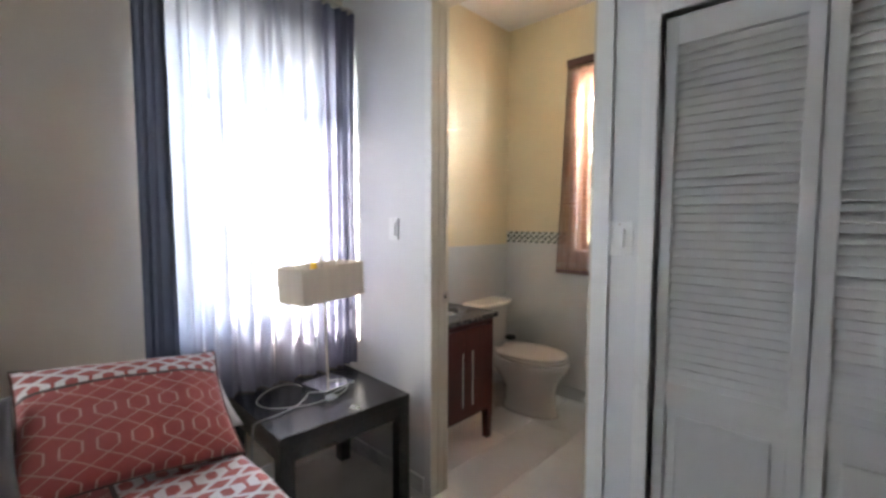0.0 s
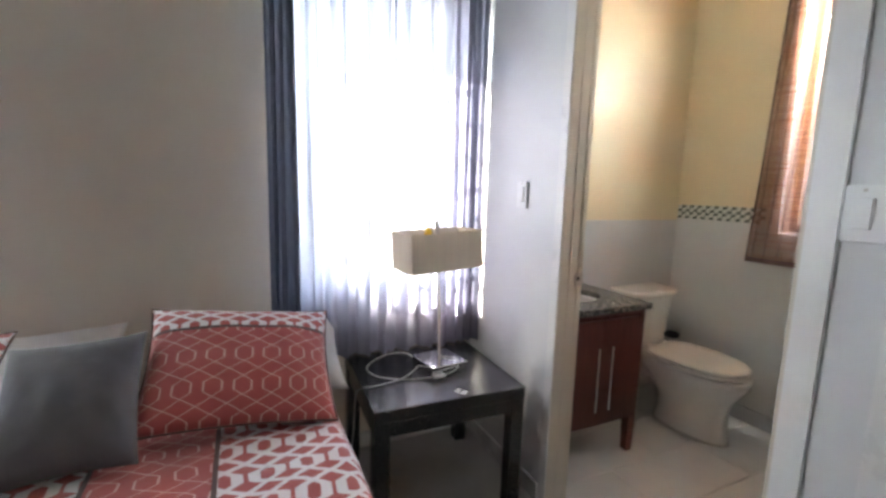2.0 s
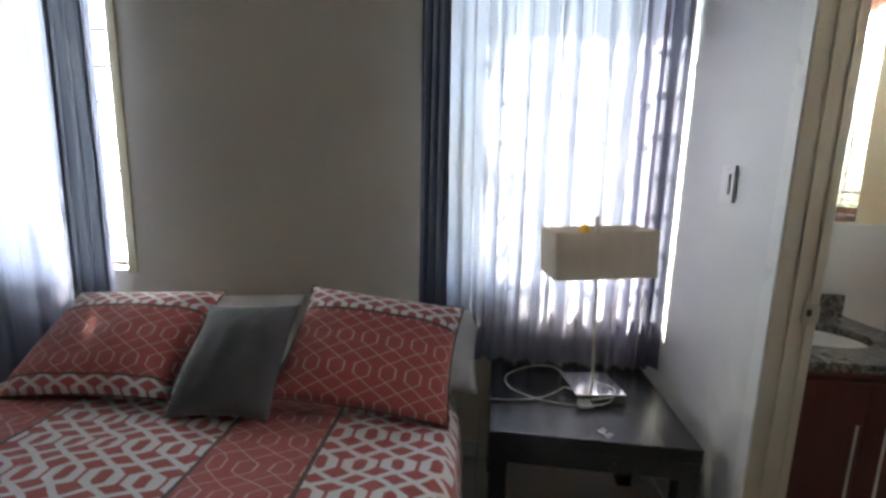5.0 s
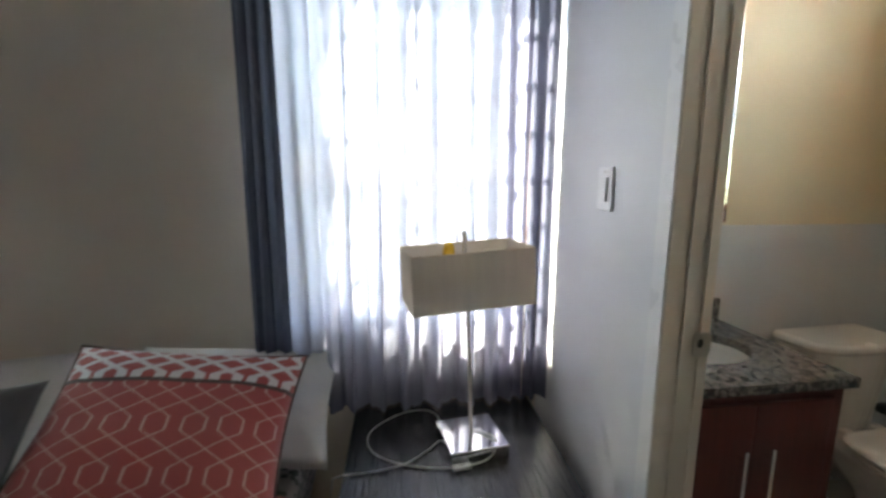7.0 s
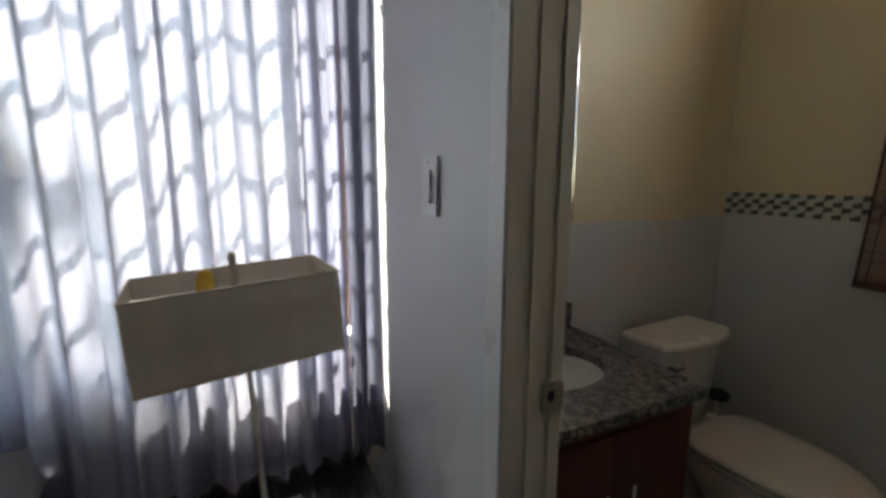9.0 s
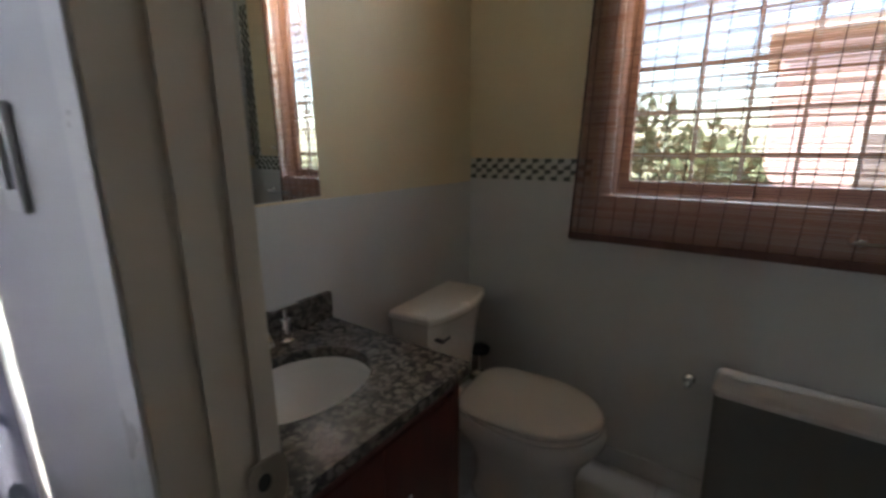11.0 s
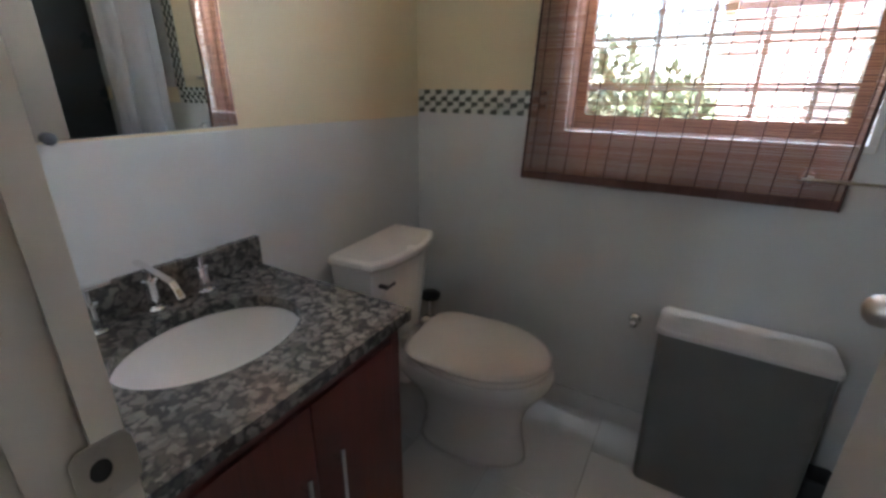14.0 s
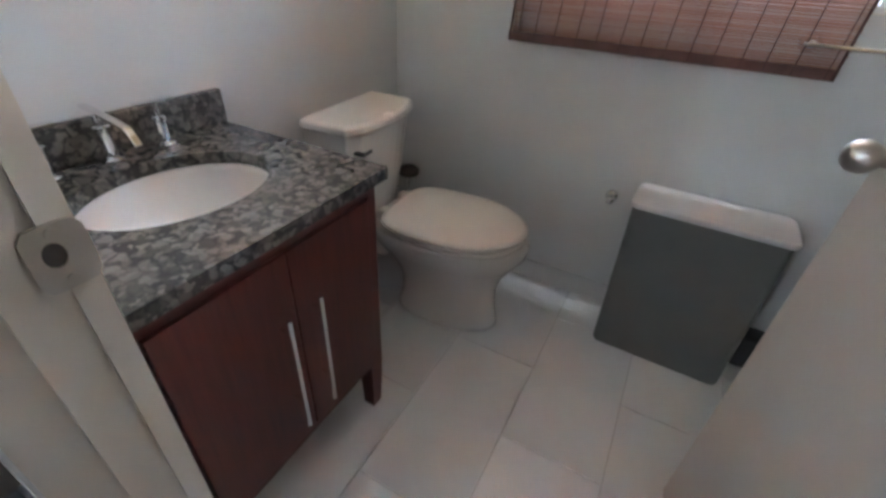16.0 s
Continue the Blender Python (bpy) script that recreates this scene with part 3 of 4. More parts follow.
# last two trees are added: one blocks sun at window_2, one hides bright sky
for tree in ((-3.4, 11.0, 2.7, 1.1, 1), (-2.1, 12.5, 2.2, 0.9, 2), (-5.2, 13.0, 3.2, 1.3, 3), (-1.7, 10.0, 1.9, 0.7, 4), (-5.3, -2.25, 8.9, 1.75, 5, 2.6), (-5.3, 9.2, 4.9, 1.75, 6)):
    shrub(*tree)


# ---- bedroom things ----
def curtain_panel(name, y0, y1, z0, z1, x, folds, amp, mat, parent, seed, cloth=1.5):
    rnd = random.Random(seed)
    ny, nz = max(24, folds * 14), 26
    ph = [rnd.uniform(0, 6.28) for _ in range(4)]
    bm = bmesh.new()
    uv = bm.loops.layers.uv.new("UVMap")
    rows, us = [], []
    arc = 0
    for j in range(ny + 1):
        s = j / ny
        arc = s * (y1 - y0) * cloth
        us.append(arc)
    for i in range(nz + 1):
        t = i / nz
        z = z0 + (z1 - z0) * t
        row = []
        for j in range(ny + 1):
            s = j / ny
            w = s * folds * 2 * math.pi
            a = w + ph[0] + 0.5 * math.sin(2.2 * t + ph[1]) + 0.7 * math.sin(0.41 * w + ph[3])
            d = (1 - 2 * abs(math.sin(a / 2))) * 0.6 + 0.25 * math.sin(a + 0.6) + 0.2 * math.sin(2.3 * w + ph[2] + t)
            sway = 0.012 * (1 - t) * math.sin(5 * s + ph[3])
            row.append(bm.verts.new((x + amp * d * (0.75 + 0.25 * (1 - t)), y0 + (y1 - y0) * s + sway + 0.006 * math.sin(w * 1.7 + 4 * t), z)))
        rows.append(row)
    for i in range(nz):
        for j in range(ny):
            f = bm.faces.new((rows[i][j], rows[i][j + 1], rows[i + 1][j + 1], rows[i + 1][j]))
            for lp, (a, b2) in zip(f.loops, ((j, i), (j + 1, i), (j + 1, i + 1), (j, i + 1))):
                lp[uv].uv = (us[a], z0 + (z1 - z0) * b2 / nz)
    return part(name, bm, mat, parent, smooth=True)


def curtains(name, label, panels, rod_y, seed):
    root = thing(name, label, "curtain", (0, 0, 0), "bedroom curtains")
    for k, (nm, y0, y1, z0, folds, amp, mat) in enumerate(panels):
        curtain_panel(nm, y0, y1, z0, 2.56, -2.252, folds, amp, mat, root, seed + k)
    part("curtain_rod", rod((-2.252, rod_y[0], 2.57), (-2.252, rod_y[1], 2.57), 0.011, 12), M_NICKEL, root)
    for y in (rod_y[0] + 0.05, rod_y[1] - 0.03):
        part("bracket", box(XW + 0.001, -2.247, y - 0.008, y + 0.008, 2.545, 2.585, 0.002), M_NICKEL, root)
    return root


curtains("curtains", "slate blue curtains with a pale lilac sheer, hanging in folds", [
    ("side_panel", 0.845, 0.958, 0.30, 3, 0.020, M_SLATE), ("sheer_panel", 0.945, 1.410, 0.556, 5, 0.040, M_SHEER), ("sheer_panel", 1.398, 1.70, 0.556, 3, 0.040, M_SHEER), ("sheer_panel", 1.685, 1.80, 0.556, 2, 0.030, M_LILAC), ("side_panel", 1.785, 1.889, 0.556, 2, 0.026, M_DUSK)], (0.78, 1.885), 11)
curtains("curtains", "slate blue curtain and pale sheer drawn half across a window", [
    # the last, narrow strip is added to keep direct sun off the pillows
    ("side_panel", -0.760, -0.600, 0.30, 3, 0.022, M_SLATE), ("sheer_panel", -1.66, -0.745, 0.30, 8, 0.030, M_LILAC), ("sheer_panel", -0.610, -0.568, 0.35, 1, 0.014, M_LILAC)], (-1.75, -0.53), 31)
wand = thing("curtain_wand", "cream plastic curtain wand hanging beside the window", "curtain wand", (-2.30, 0.872, 2.12))
part("wand_rod", rod((-0.045, 0, 0), (-0.045, 0, 0.47), 0.007, 10), M_PLASTIC, wand)


def bed():
    root = thing("bed", "double bed with red and white trellis-patterned duvet", "bed", (-1.38, 0.215, 0))
    ox, oy = 1.38, -0.215
    y0, y1, x0, x1 = -0.60, 1.03, -2.33, -0.48
    part("bed_base", boxes((x0 + ox, x1 - 0.03 + ox, y0 + 0.04 + oy, y1 - 0.04 + oy, 0.10, 0.26), r=0.01), M_SHEET, root)
    for lx in (x0 + 0.12, x1 - 0.15):
        for ly in (y0 + 0.12, y1 - 0.12):
            part("leg", box(lx + ox - 0.03, lx + ox + 0.03, ly + oy - 0.03, ly + oy + 0.03, 0, 0.10, 0.004), M_BLACK, root)
    part("mattress", box(x0 + ox, x1 + ox, y0 + oy, y1 + oy, 0.26, 0.50, 0.045, 4), M_SHEET, root, "mattress in a green-and-white printed sheet", True)
    # duvet: soft sheet over the top, turned down over the sides and foot
    nx, ny = 66, 70
    bm = bmesh.new()
    xa, xb, ya, yb = -1.86, -0.435, -0.655, 1.075
    top = []
    for i in range(nx + 1):
        rt = []
        for j in range(ny + 1):
            u, v = i / nx, j / ny
            x, y = xa + (xb - xa) * u, ya + (yb - ya) * v
            e = min(1.0, min(v, 1 - v) * (yb - ya) / 0.075)
            f = min(1.0, (1 - u) * (xb - xa) / 0.075)
            g = math.sqrt(max(0.0, 1 - (1 - e) ** 2)) * math.sqrt(max(0.0, 1 - (1 - f) ** 2))
            n = noise.noise((x * 4.5, y * 4.5, 1.0)) * 0.012 + noise.noise((x * 11, y * 11, 7.0)) * 0.005
            drop = 0.20 if v > 0.5 else 0.26
            z = 0.55 + n - (1 - g) * drop
            rt.append(bm.verts.new((x + ox, y + oy, z)))
        top.append(rt)
    for i in range(nx):
        for j in range(ny):
            bm.faces.new((top[i][j], top[i + 1][j], top[i + 1][j + 1], top[i][j + 1]))
    duv = part("duvet", bm, M_DUVET, root, "red duvet with white and pale pink trellis strips", True)
    # keep the strip pattern in room coordinates
    duv.data.transform(Matrix.Translation((-ox, -oy, 0)))
    duv.location = (ox, oy, 0)
    mod = duv.modifiers.new("thickness", "SOLIDIFY")
    mod.thickness, mod.offset = 0.022, -1
    return root


bed()


def pillow(name, w, h, t, mat, m, label, category, piping=None, seed=0, group=""):
    """A stuffed cushion: w across, h up, t thick, with pulled-in edges and pointed corners."""
    bm = bmesh.new()
    uv = bm.loops.layers.uv.new("UVMap")
    n = 26
    grids = []
    for side in (1, -1):
        rows = []
        for i in range(n + 1):
            row = []
            for j in range(n + 1):
                u, v = 2 * j / n - 1, 2 * i / n - 1
                pinch = 1 - 0.07 * (1 - v * v) ** 1.0 * abs(u) ** 3 - 0.0
                pin2 = 1 - 0.07 * (1 - u * u) * abs(v) ** 3
                p = ((1 - abs(u) ** 2.6) * (1 - abs(v) ** 2.6)) ** 0.55
                wr = noise.noise((u * 3 + seed, v * 3, side * 2.0)) * 0.012 + noise.noise((u * 8 + seed, v * 8, 4.0)) * 0.004
                row.append((u * w / 2 * pinch, side * (t / 2 * p + wr * p), v * h / 2 * pin2 + h / 2))
            rows.append(row)
        grids.append(rows)
    vs = {}
    def vert(side, i, j):
        edge = i in (0, n) or j in (0, n)
        key = (0 if edge else side, i, j)
        if key not in vs:
            vs[key] = bm.verts.new(grids[side][i][j])
        return vs[key]
    for side in (0, 1):
        for i in range(n):
            for j in range(n):
                quad = [(i, j), (i, j + 1), (i + 1, j + 1), (i + 1, j)]
                if side == 0:
                    quad.reverse()
                f = bm.faces.new([vert(side, a, b2) for a, b2 in quad])
                for lp, (a, b2) in zip(f.loops, quad):
                    lp[uv].uv = (w * b2 / n, h * a / n)
    root = thing(name, label, category, group=group)
    part("cover", bm, mat, root, smooth=True)
    if piping:
        loop = []
        for k in range(4 * n):
            a, b2 = divmod(k, n)
            i, j = ((0, b2), (b2, n), (n, n - b2), (n - b2, 0))[a]
            x, _, z = grids[0][i][j]
            loop.append((x, 0, z))
        loop.append(loop[0])
        part("piping", tube(loop, 0.004, 6), piping, root)
    root.matrix_basis = m
    return root


M_PIPE = plain("brown_piping", BROWN, 0.8)
pillow("bed_pillow", 0.66, 0.43, 0.15, M_WHITECLOTH, pose(-1.95, 0.790, 0.565, -60, 4, 90), "white cotton pillow behind the patterned one", "pillow", seed=5, group="white pillows")
pillow("bed_pillow", 0.60, 0.40, 0.15, M_WHITECLOTH, pose(-2.05, 0.03, 0.512, -50, -4, 90), "white cotton pillow leaning on the wall", "pillow", seed=8, group="white pillows")
pillow("patterned_pillow", 0.615, 0.475, 0.17, M_SHAM, pose(-1.698, 0.718, 0.588, -53, 6, 90), "red pillow with pale trellis and a white-patterned band", "pillow", M_PIPE, 1, "patterned pillows")
pillow("patterned_pillow", 0.64, 0.475, 0.17, M_SHAM2, pose(-1.690, -0.235, 0.575, -55, -3, 90), "red pillow with pale trellis leaning against the wall", "pillow", M_PIPE, 2, "patterned pillows")
pillow("scatter_cushion", 0.352, 0.425, 0.12, M_GREYCLOTH, pose(-1.625, 0.287, 0.575, -48, -3, 90), "charcoal grey square scatter cushion", "cushion", None, 3)


def nightstand():
    root = thing("nightstand", "black-brown wooden side table with square legs", "side table", (-1.997, 1.494, 0), turn=-2.5)
    hx, hy0, hy1 = 0.305, -0.325, 0.325
    part("tabletop", box(-hx, hx, hy0, hy1, 0.50, 0.55, 0.003), M_BLACKWOOD, root)
    for x in (-hx + 0.002, hx - 0.062):
        for y in (hy0 + 0.002, hy1 - 0.062):
            part("leg", box(x, x + 0.06, y, y + 0.06, 0, 0.50, 0.002), M_BLACKWOOD, root)
    for x in (-hx + 0.006, hx - 0.03):
        part("apron", box(x, x + 0.024, hy0 + 0.062, hy1 - 0.062, 0.44, 0.50), M_BLACKWOOD, root)
    for y in (hy0 + 0.006, hy1 - 0.03):
        part("apron", box(-hx + 0.062, hx - 0.062, y, y + 0.024, 0.44, 0.50), M_BLACKWOOD, root)


nightstand()


def table_lamp():
    cx, cy = -2.005, 1.552
    root = thing("table_lamp", "table lamp with oblong linen shade on a chrome foot", "lamp", (cx, cy, 0.55))
    ft = part("foot", box(-0.092, 0.092, -0.092, 0.092, 0.0, 0.042, 0.003), M_CHROME, root, "polished chrome block foot")
    ft.rotation_euler = (0, 0, radians(7))
    part("stem", tube([(0, 0, 0.042), (0.0, -0.012, 0.35), (0.0, -0.026, 0.61)], 0.0055, 12), M_NICKEL, root, smooth=True)
    # four-sided shade, open above and below, sitting a little askew
    hx, hy, z0, z1 = 0.100, 0.177, -0.08, 0.08
    bm = bmesh.new()
    for a, b2 in (((-1, -1), (1, -1)), ((1, -1), (1, 1)), ((1, 1), (-1, 1)), ((-1, 1), (-1, -1))):
        bm.faces.new([bm.verts.new((a[0] * hx, a[1] * hy, z0)), bm.verts.new((b2[0] * hx, b2[1] * hy, z0)), bm.verts.new((b2[0] * hx, b2[1] * hy, z1)), bm.verts.new((a[0] * hx, a[1] * hy, z1))])
    bmesh.ops.remove_doubles(bm, verts=bm.verts, dist=0.0005)
    uvl = bm.loops.layers.uv.new("UVMap")
    for f in bm.faces:
        for lp in f.loops:
            lp[uvl].uv = (lp.vert.co.y + lp.vert.co.x, lp.vert.co.z)
    sh = part("shade", bm, M_SHADE, root, "cream linen oblong shade")
    sh.matrix_basis = pose(0.0, -0.026, 0.550, 2.8, 0, 6)
    for z in (z0, z1):
        part("rim", tube([(-hx, -hy, z), (hx, -hy, z), (hx, hy, z), (-hx, hy, z), (-hx, -hy, z)], 0.0022, 6), M_SHADE_RIM, sh)
    part("crossbar", rod((0, -hy, z1 - 0.022), (0, hy, z1 - 0.022), 0.0022, 8), M_NICKEL, sh)
    part("finial", lathe([(0.003, 0.045), (0.0075, 0.075), (0.0075, 0.120), (0.003, 0.128)], 12), M_NICKEL, sh)
    part("bulb_holder", join(rod((0.012, -0.078, 0.50), (0.012, -0.078, 0.55), 0.012, 14), rod((0.012, -0.078, 0.505), (0.012, -0.016, 0.505), 0.004, 8)), M_NICKEL, root)
    part("bulb", lathe([(0.011, 0.55), (0.015, 0.556), (0.0165, 0.57), (0.0165, 0.63), (0.012, 0.644), (0.001, 0.648)], 16), M_BULB, root, "yellow glass bulb", True).location = (0.012, -0.078, 0)
    cable = spline([(-0.095, -0.085, 0.010), (-0.17, -0.085, 0.006), (-0.215, -0.13, 0.005), (-0.195, -0.22, 0.005), (-0.10, -0.315, 0.005), (0.01, -0.305, 0.006), (0.085, -0.20, 0.005), (0.112, -0.075, 0.007), (0.105, 0.03, 0.020), (0.055, 0.065, 0.047), (0.0, 0.02, 0.046), (0.0, 0.0, 0.050)], 8)
    part("cable", tube(cable, 0.0028, 6), M_CABLE, root, "loose pale grey lamp cable", True)
    lead = spline([(-0.02, -0.098, 0.008), (0.03, -0.15, 0.005), (0.085, -0.22, 0.010), (0.10, -0.32, 0.006), (0.105, -0.395, 0.005), (0.108, -0.418, -0.02), (0.10, -0.425, -0.18), (0.06, -0.43, -0.36), (0.02, -0.42, -0.535)], 8)
    part("cable", tube(lead, 0.0028, 6), M_CABLE, root, "loose pale grey lamp cable", True)
    sw = part("cord_switch", box(-0.011, 0.011, -0.028, 0.028, 0.0, 0.014, 0.005), M_PLASTIC, root, "small pale in-line cord switch", True)
    sw.matrix_basis = pose(0.112, -0.05, 0.0, 0, 0, 10)
    part("rocker", box(-0.006, 0.006, -0.010, 0.010, 0.014, 0.016, 0.001, 1), M_CABLE, sw)


M_SHADE_RIM = plain("linen_rim", (0.62, 0.52, 0.38), 0.8)
table_lamp()


def paper_scraps():
    """Torn white sticker left on the table top."""
    root = thing("sticker", "torn white paper sticker stuck to the black table", "sticker", (-1.742, 1.528, 0.5505), turn=28)
    for x, y, w, d, a in ((0.022, -0.010, 0.030, 0.018, 8), (-0.012, -0.012, 0.030, 0.020, -5), (0.020, 0.012, 0.026, 0.016, 14), (-0.018, 0.011, 0.028, 0.015, -10)):
        q = part("paper_piece", box(-w / 2, w / 2, -d / 2, d / 2, 0, 0.0012, 0.0004, 1), M_PLASTIC, root)
        q.matrix_basis = pose(0.75 * x, 0.75 * y, 0, 0, 0, a) @ Matrix.Diagonal((0.72, 0.72, 1, 1))


paper_scraps()


def switch_plate(name, x, z, w, h, label, face=YD):
    root = thing(name, label, "light switch", (x, face - 0.001, z))
    part("plate", box(-w / 2, w / 2, -0.007, 0, -h / 2, h / 2, 0.002), M_PLASTIC, root)
    part("rocker", box(-0.017, 0.017, -0.013, -0.007, -0.033, 0.033, 0.002), M_PLASTIC, root)
    part("screw", box(-0.003, 0.003, -0.0085, -0.007, h / 2 - 0.014, h / 2 - 0.008), M_NICKEL, root)
    return root


switch_plate("light_switch", -1.905, 1.351, 0.075, 0.118, "white plastic light switch on the pale wall")
switch_plate("light_switch", -0.717, 1.336, 0.088, 0.118, "white plastic switch plate between door and closet")


def closet_door(x0):
    """One louvred leaf of a folding closet door."""
    w, h, th = 0.3892, 2.012, 0.03
    root = thing("louvre_door", "white folding closet door, louvred above, panelled below", "closet door", (x0, YD + 0.010, 0.012), "closet doors")
    st = 0.040
    part("stile", box(0.002, st, 0, th, 0, h, 0.003), M_LOUVRE, root)
    part("stile", box(w - st, w - 0.002, 0, th, 0, h, 0.003), M_LOUVRE, root)
    for z0, z1 in ((0, 0.20), (0.785, 0.865), (1.925, h)):
        part("rail", box(st, w - st, 0.001, th - 0.001, z0, z1, 0.002), M_LOUVRE, root)
    pb = box(st, w - st, 0.012, 0.022, 0.20, 0.785)
    part("panel", join(pb, bevel(box(st + 0.03, w - st - 0.03, 0.004, 0.013, 0.225, 0.760), 0.006, 1)), M_LOUVRE, root)
    me = bpy.data.meshes.new("slat")
    b = box(st, w - st, -0.0195, 0.0195, -0.0025, 0.0025)
    bmesh.ops.rotate(b, verts=b.verts, cent=(0, 0, 0), matrix=Matrix.Rotation(radians(60), 3, "X"))
    b.to_mesh(me)
    b.free()
    me.materials.append(M_LOUVRE)
    n = 39
    for i in range(n):
        s = new("slat", me)
        s.parent, s.location = root, (0, th / 2, 0.878 + i * (1.925 - 0.878 - 0.012) / (n - 1))
    return root


for i in range(4):
    closet_door(CL_L + 0.004 + i * 0.390)


# ---- bathroom things ----
def bath_door():
    """Leaf hinged on the jamb beside the closet, standing open into the bathroom."""
    root = tagged(thing("door_1", "beige painted bathroom door standing open", "door", (DOOR_R - 0.012, YB + 0.006, 0.008), turn=5.0), kind="structure")
    part("leaf", box(-0.038, 0.0, 0.0, 0.765, 0, 2.42, 0.003), M_DOOR, root)
    k = part("knob", lathe([(0.032, 0.0), (0.032, 0.006), (0.014, 0.010), (0.013, 0.026), (0.022, 0.031), (0.029, 0.042), (0.030, 0.052), (0.027, 0.063), (0.018, 0.071), (0.001, 0.075)], 28), M_NICKEL, root, "round satin nickel knob", True)
    k.matrix_basis = pose(-0.038, 0.70, 1.006, 0, -90, 0) @ Matrix.Diagonal((0.82, 0.82, 0.95, 1))
    k2 = part("knob", lathe([(0.030, 0.0), (0.031, 0.006), (0.013, 0.012), (0.012, 0.034), (0.024, 0.044), (0.030, 0.056), (0.027, 0.068), (0.001, 0.072)], 24), M_NICKEL, root, "round satin nickel knob", True)
    k2.matrix_basis = pose(0.0, 0.70, 1.006, 0, 90, 0)
    part("latch_plate", box(-0.030, -0.008, 0.7655, 0.767, 0.976, 1.036), M_NICKEL, root)
    for z in (0.25, 1.2, 2.1):
        part("hinge", rod((0.004, -0.004, z), (0.004, -0.004, z + 0.09), 0.006, 10), M_NICKEL, root)


bath_door()
strike = thing("strike_plate", "satin nickel strike plate let into the door jamb", "strike plate", (DOOR_L + 0.0075, 1.988, 1.013))
sp = bmesh.new()
hole, out = [], []
for k in range(24):
    a = 2 * math.pi * k / 24
    c, s = math.cos(a), math.sin(a)
    m = (abs(c / 0.022) ** 6 + abs(s / 0.029) ** 6) ** (1 / 6)
    out.append((c / m, s / m))
    hole.append((0.008 * c - 0.004, 0.011 * s + 0.003))
v0 = [sp.verts.new((0.0018, y, z)) for y, z in out]
v1 = [sp.verts.new((0.0018, y, z)) for y, z in hole]
v2 = [sp.verts.new((0.0, y, z)) for y, z in out]
v3 = [sp.verts.new((-0.0, y, z)) for y, z in hole]
for k in range(24):
    n = (k + 1) % 24
    sp.faces.new((v0[k], v0[n], v1[n], v1[k]))
    sp.faces.new((v2[k], v2[n], v0[n], v0[k]))
    sp.faces.new((v1[k], v1[n], v3[n], v3[k]))
bmesh.ops.recalc_face_normals(sp, faces=sp.faces)
part("plate", sp, M_NICKEL, strike)
# black sheet stands in for the darkness inside the latch hole
part("latch_hole_shade", box(0.0002, 0.0008, -0.013, 0.005, -0.009, 0.015), M_BLACK, strike)
for z in (-0.021, 0.021):
    part("screw", rod((0.001, 0, z), (0.0026, 0, z), 0.0045, 12), M_NICKEL, strike)


def vanity():
    cx, cy = -2.05, 2.333
    root = thing("vanity_cabinet", "dark cherry vanity cabinet with two doors on legs", "vanity", (cx, cy, 0))
    x0, x1, y0, y1 = -0.265, 0.265, -0.30, 0.285
    part("body", boxes((x0, x1 - 0.02, y0, y0 + 0.018, 0.20, 0.785), (x0, x1 - 0.02, y1 - 0.018, y1, 0.20, 0.785), (x0, x1 - 0.02, y0 + 0.018, y1 - 0.018, 0.20, 0.218), (x0, x0 + 0.01, y0 + 0.018, y1 - 0.018, 0.218, 0.785)), M_CHERRY, root)
    part("face_frame", boxes((x1 - 0.02, x1, y0, y0 + 0.03, 0.20, 0.785), (x1 - 0.02, x1, y1 - 0.03, y1, 0.20, 0.785), (x1 - 0.02, x1, y0 + 0.03, y1 - 0.03, 0.755, 0.785), (x1 - 0.02, x1, y0 + 0.03, y1 - 0.03, 0.20, 0.225), r=0.001), M_CHERRY, root)
    mid = 0.0
    for a, b2, hy in ((y0 + 0.033, mid - 0.0015, mid - 0.043), (mid + 0.0015, y1 - 0.033, mid + 0.045)):
        d = part("door", box(x1 - 0.016, x1 + 0.004, a, b2, 0.228, 0.752, 0.002), M_CHERRY, root)
        hb = rod((x1 + 0.030, hy, 0.295), (x1 + 0.030, hy, 0.625), 0.0055, 12)
        join(hb, rod((x1 + 0.004, hy, 0.385), (x1 + 0.030, hy, 0.385), 0.0045, 10))
        join(hb, rod((x1 + 0.004, hy, 0.592), (x1 + 0.030, hy, 0.592), 0.0045, 10))
        part("handle", hb, M_CHROME, d, "brushed steel bar handle")
    for lx in (x0 + 0.025, x1 - 0.025):
        for ly, s in ((y0 + 0.025, 1), (y1 - 0.025, -1)):
            ring = lambda r, z, dx=0: [(lx - r, ly - r, z), (lx + r, ly - r, z), (lx + r, ly + r, z), (lx - r, ly + r, z)]
            part("leg", loft([ring(0.019, 0), ring(0.025, 0.20)]), M_CHERRY, root)


vanity()


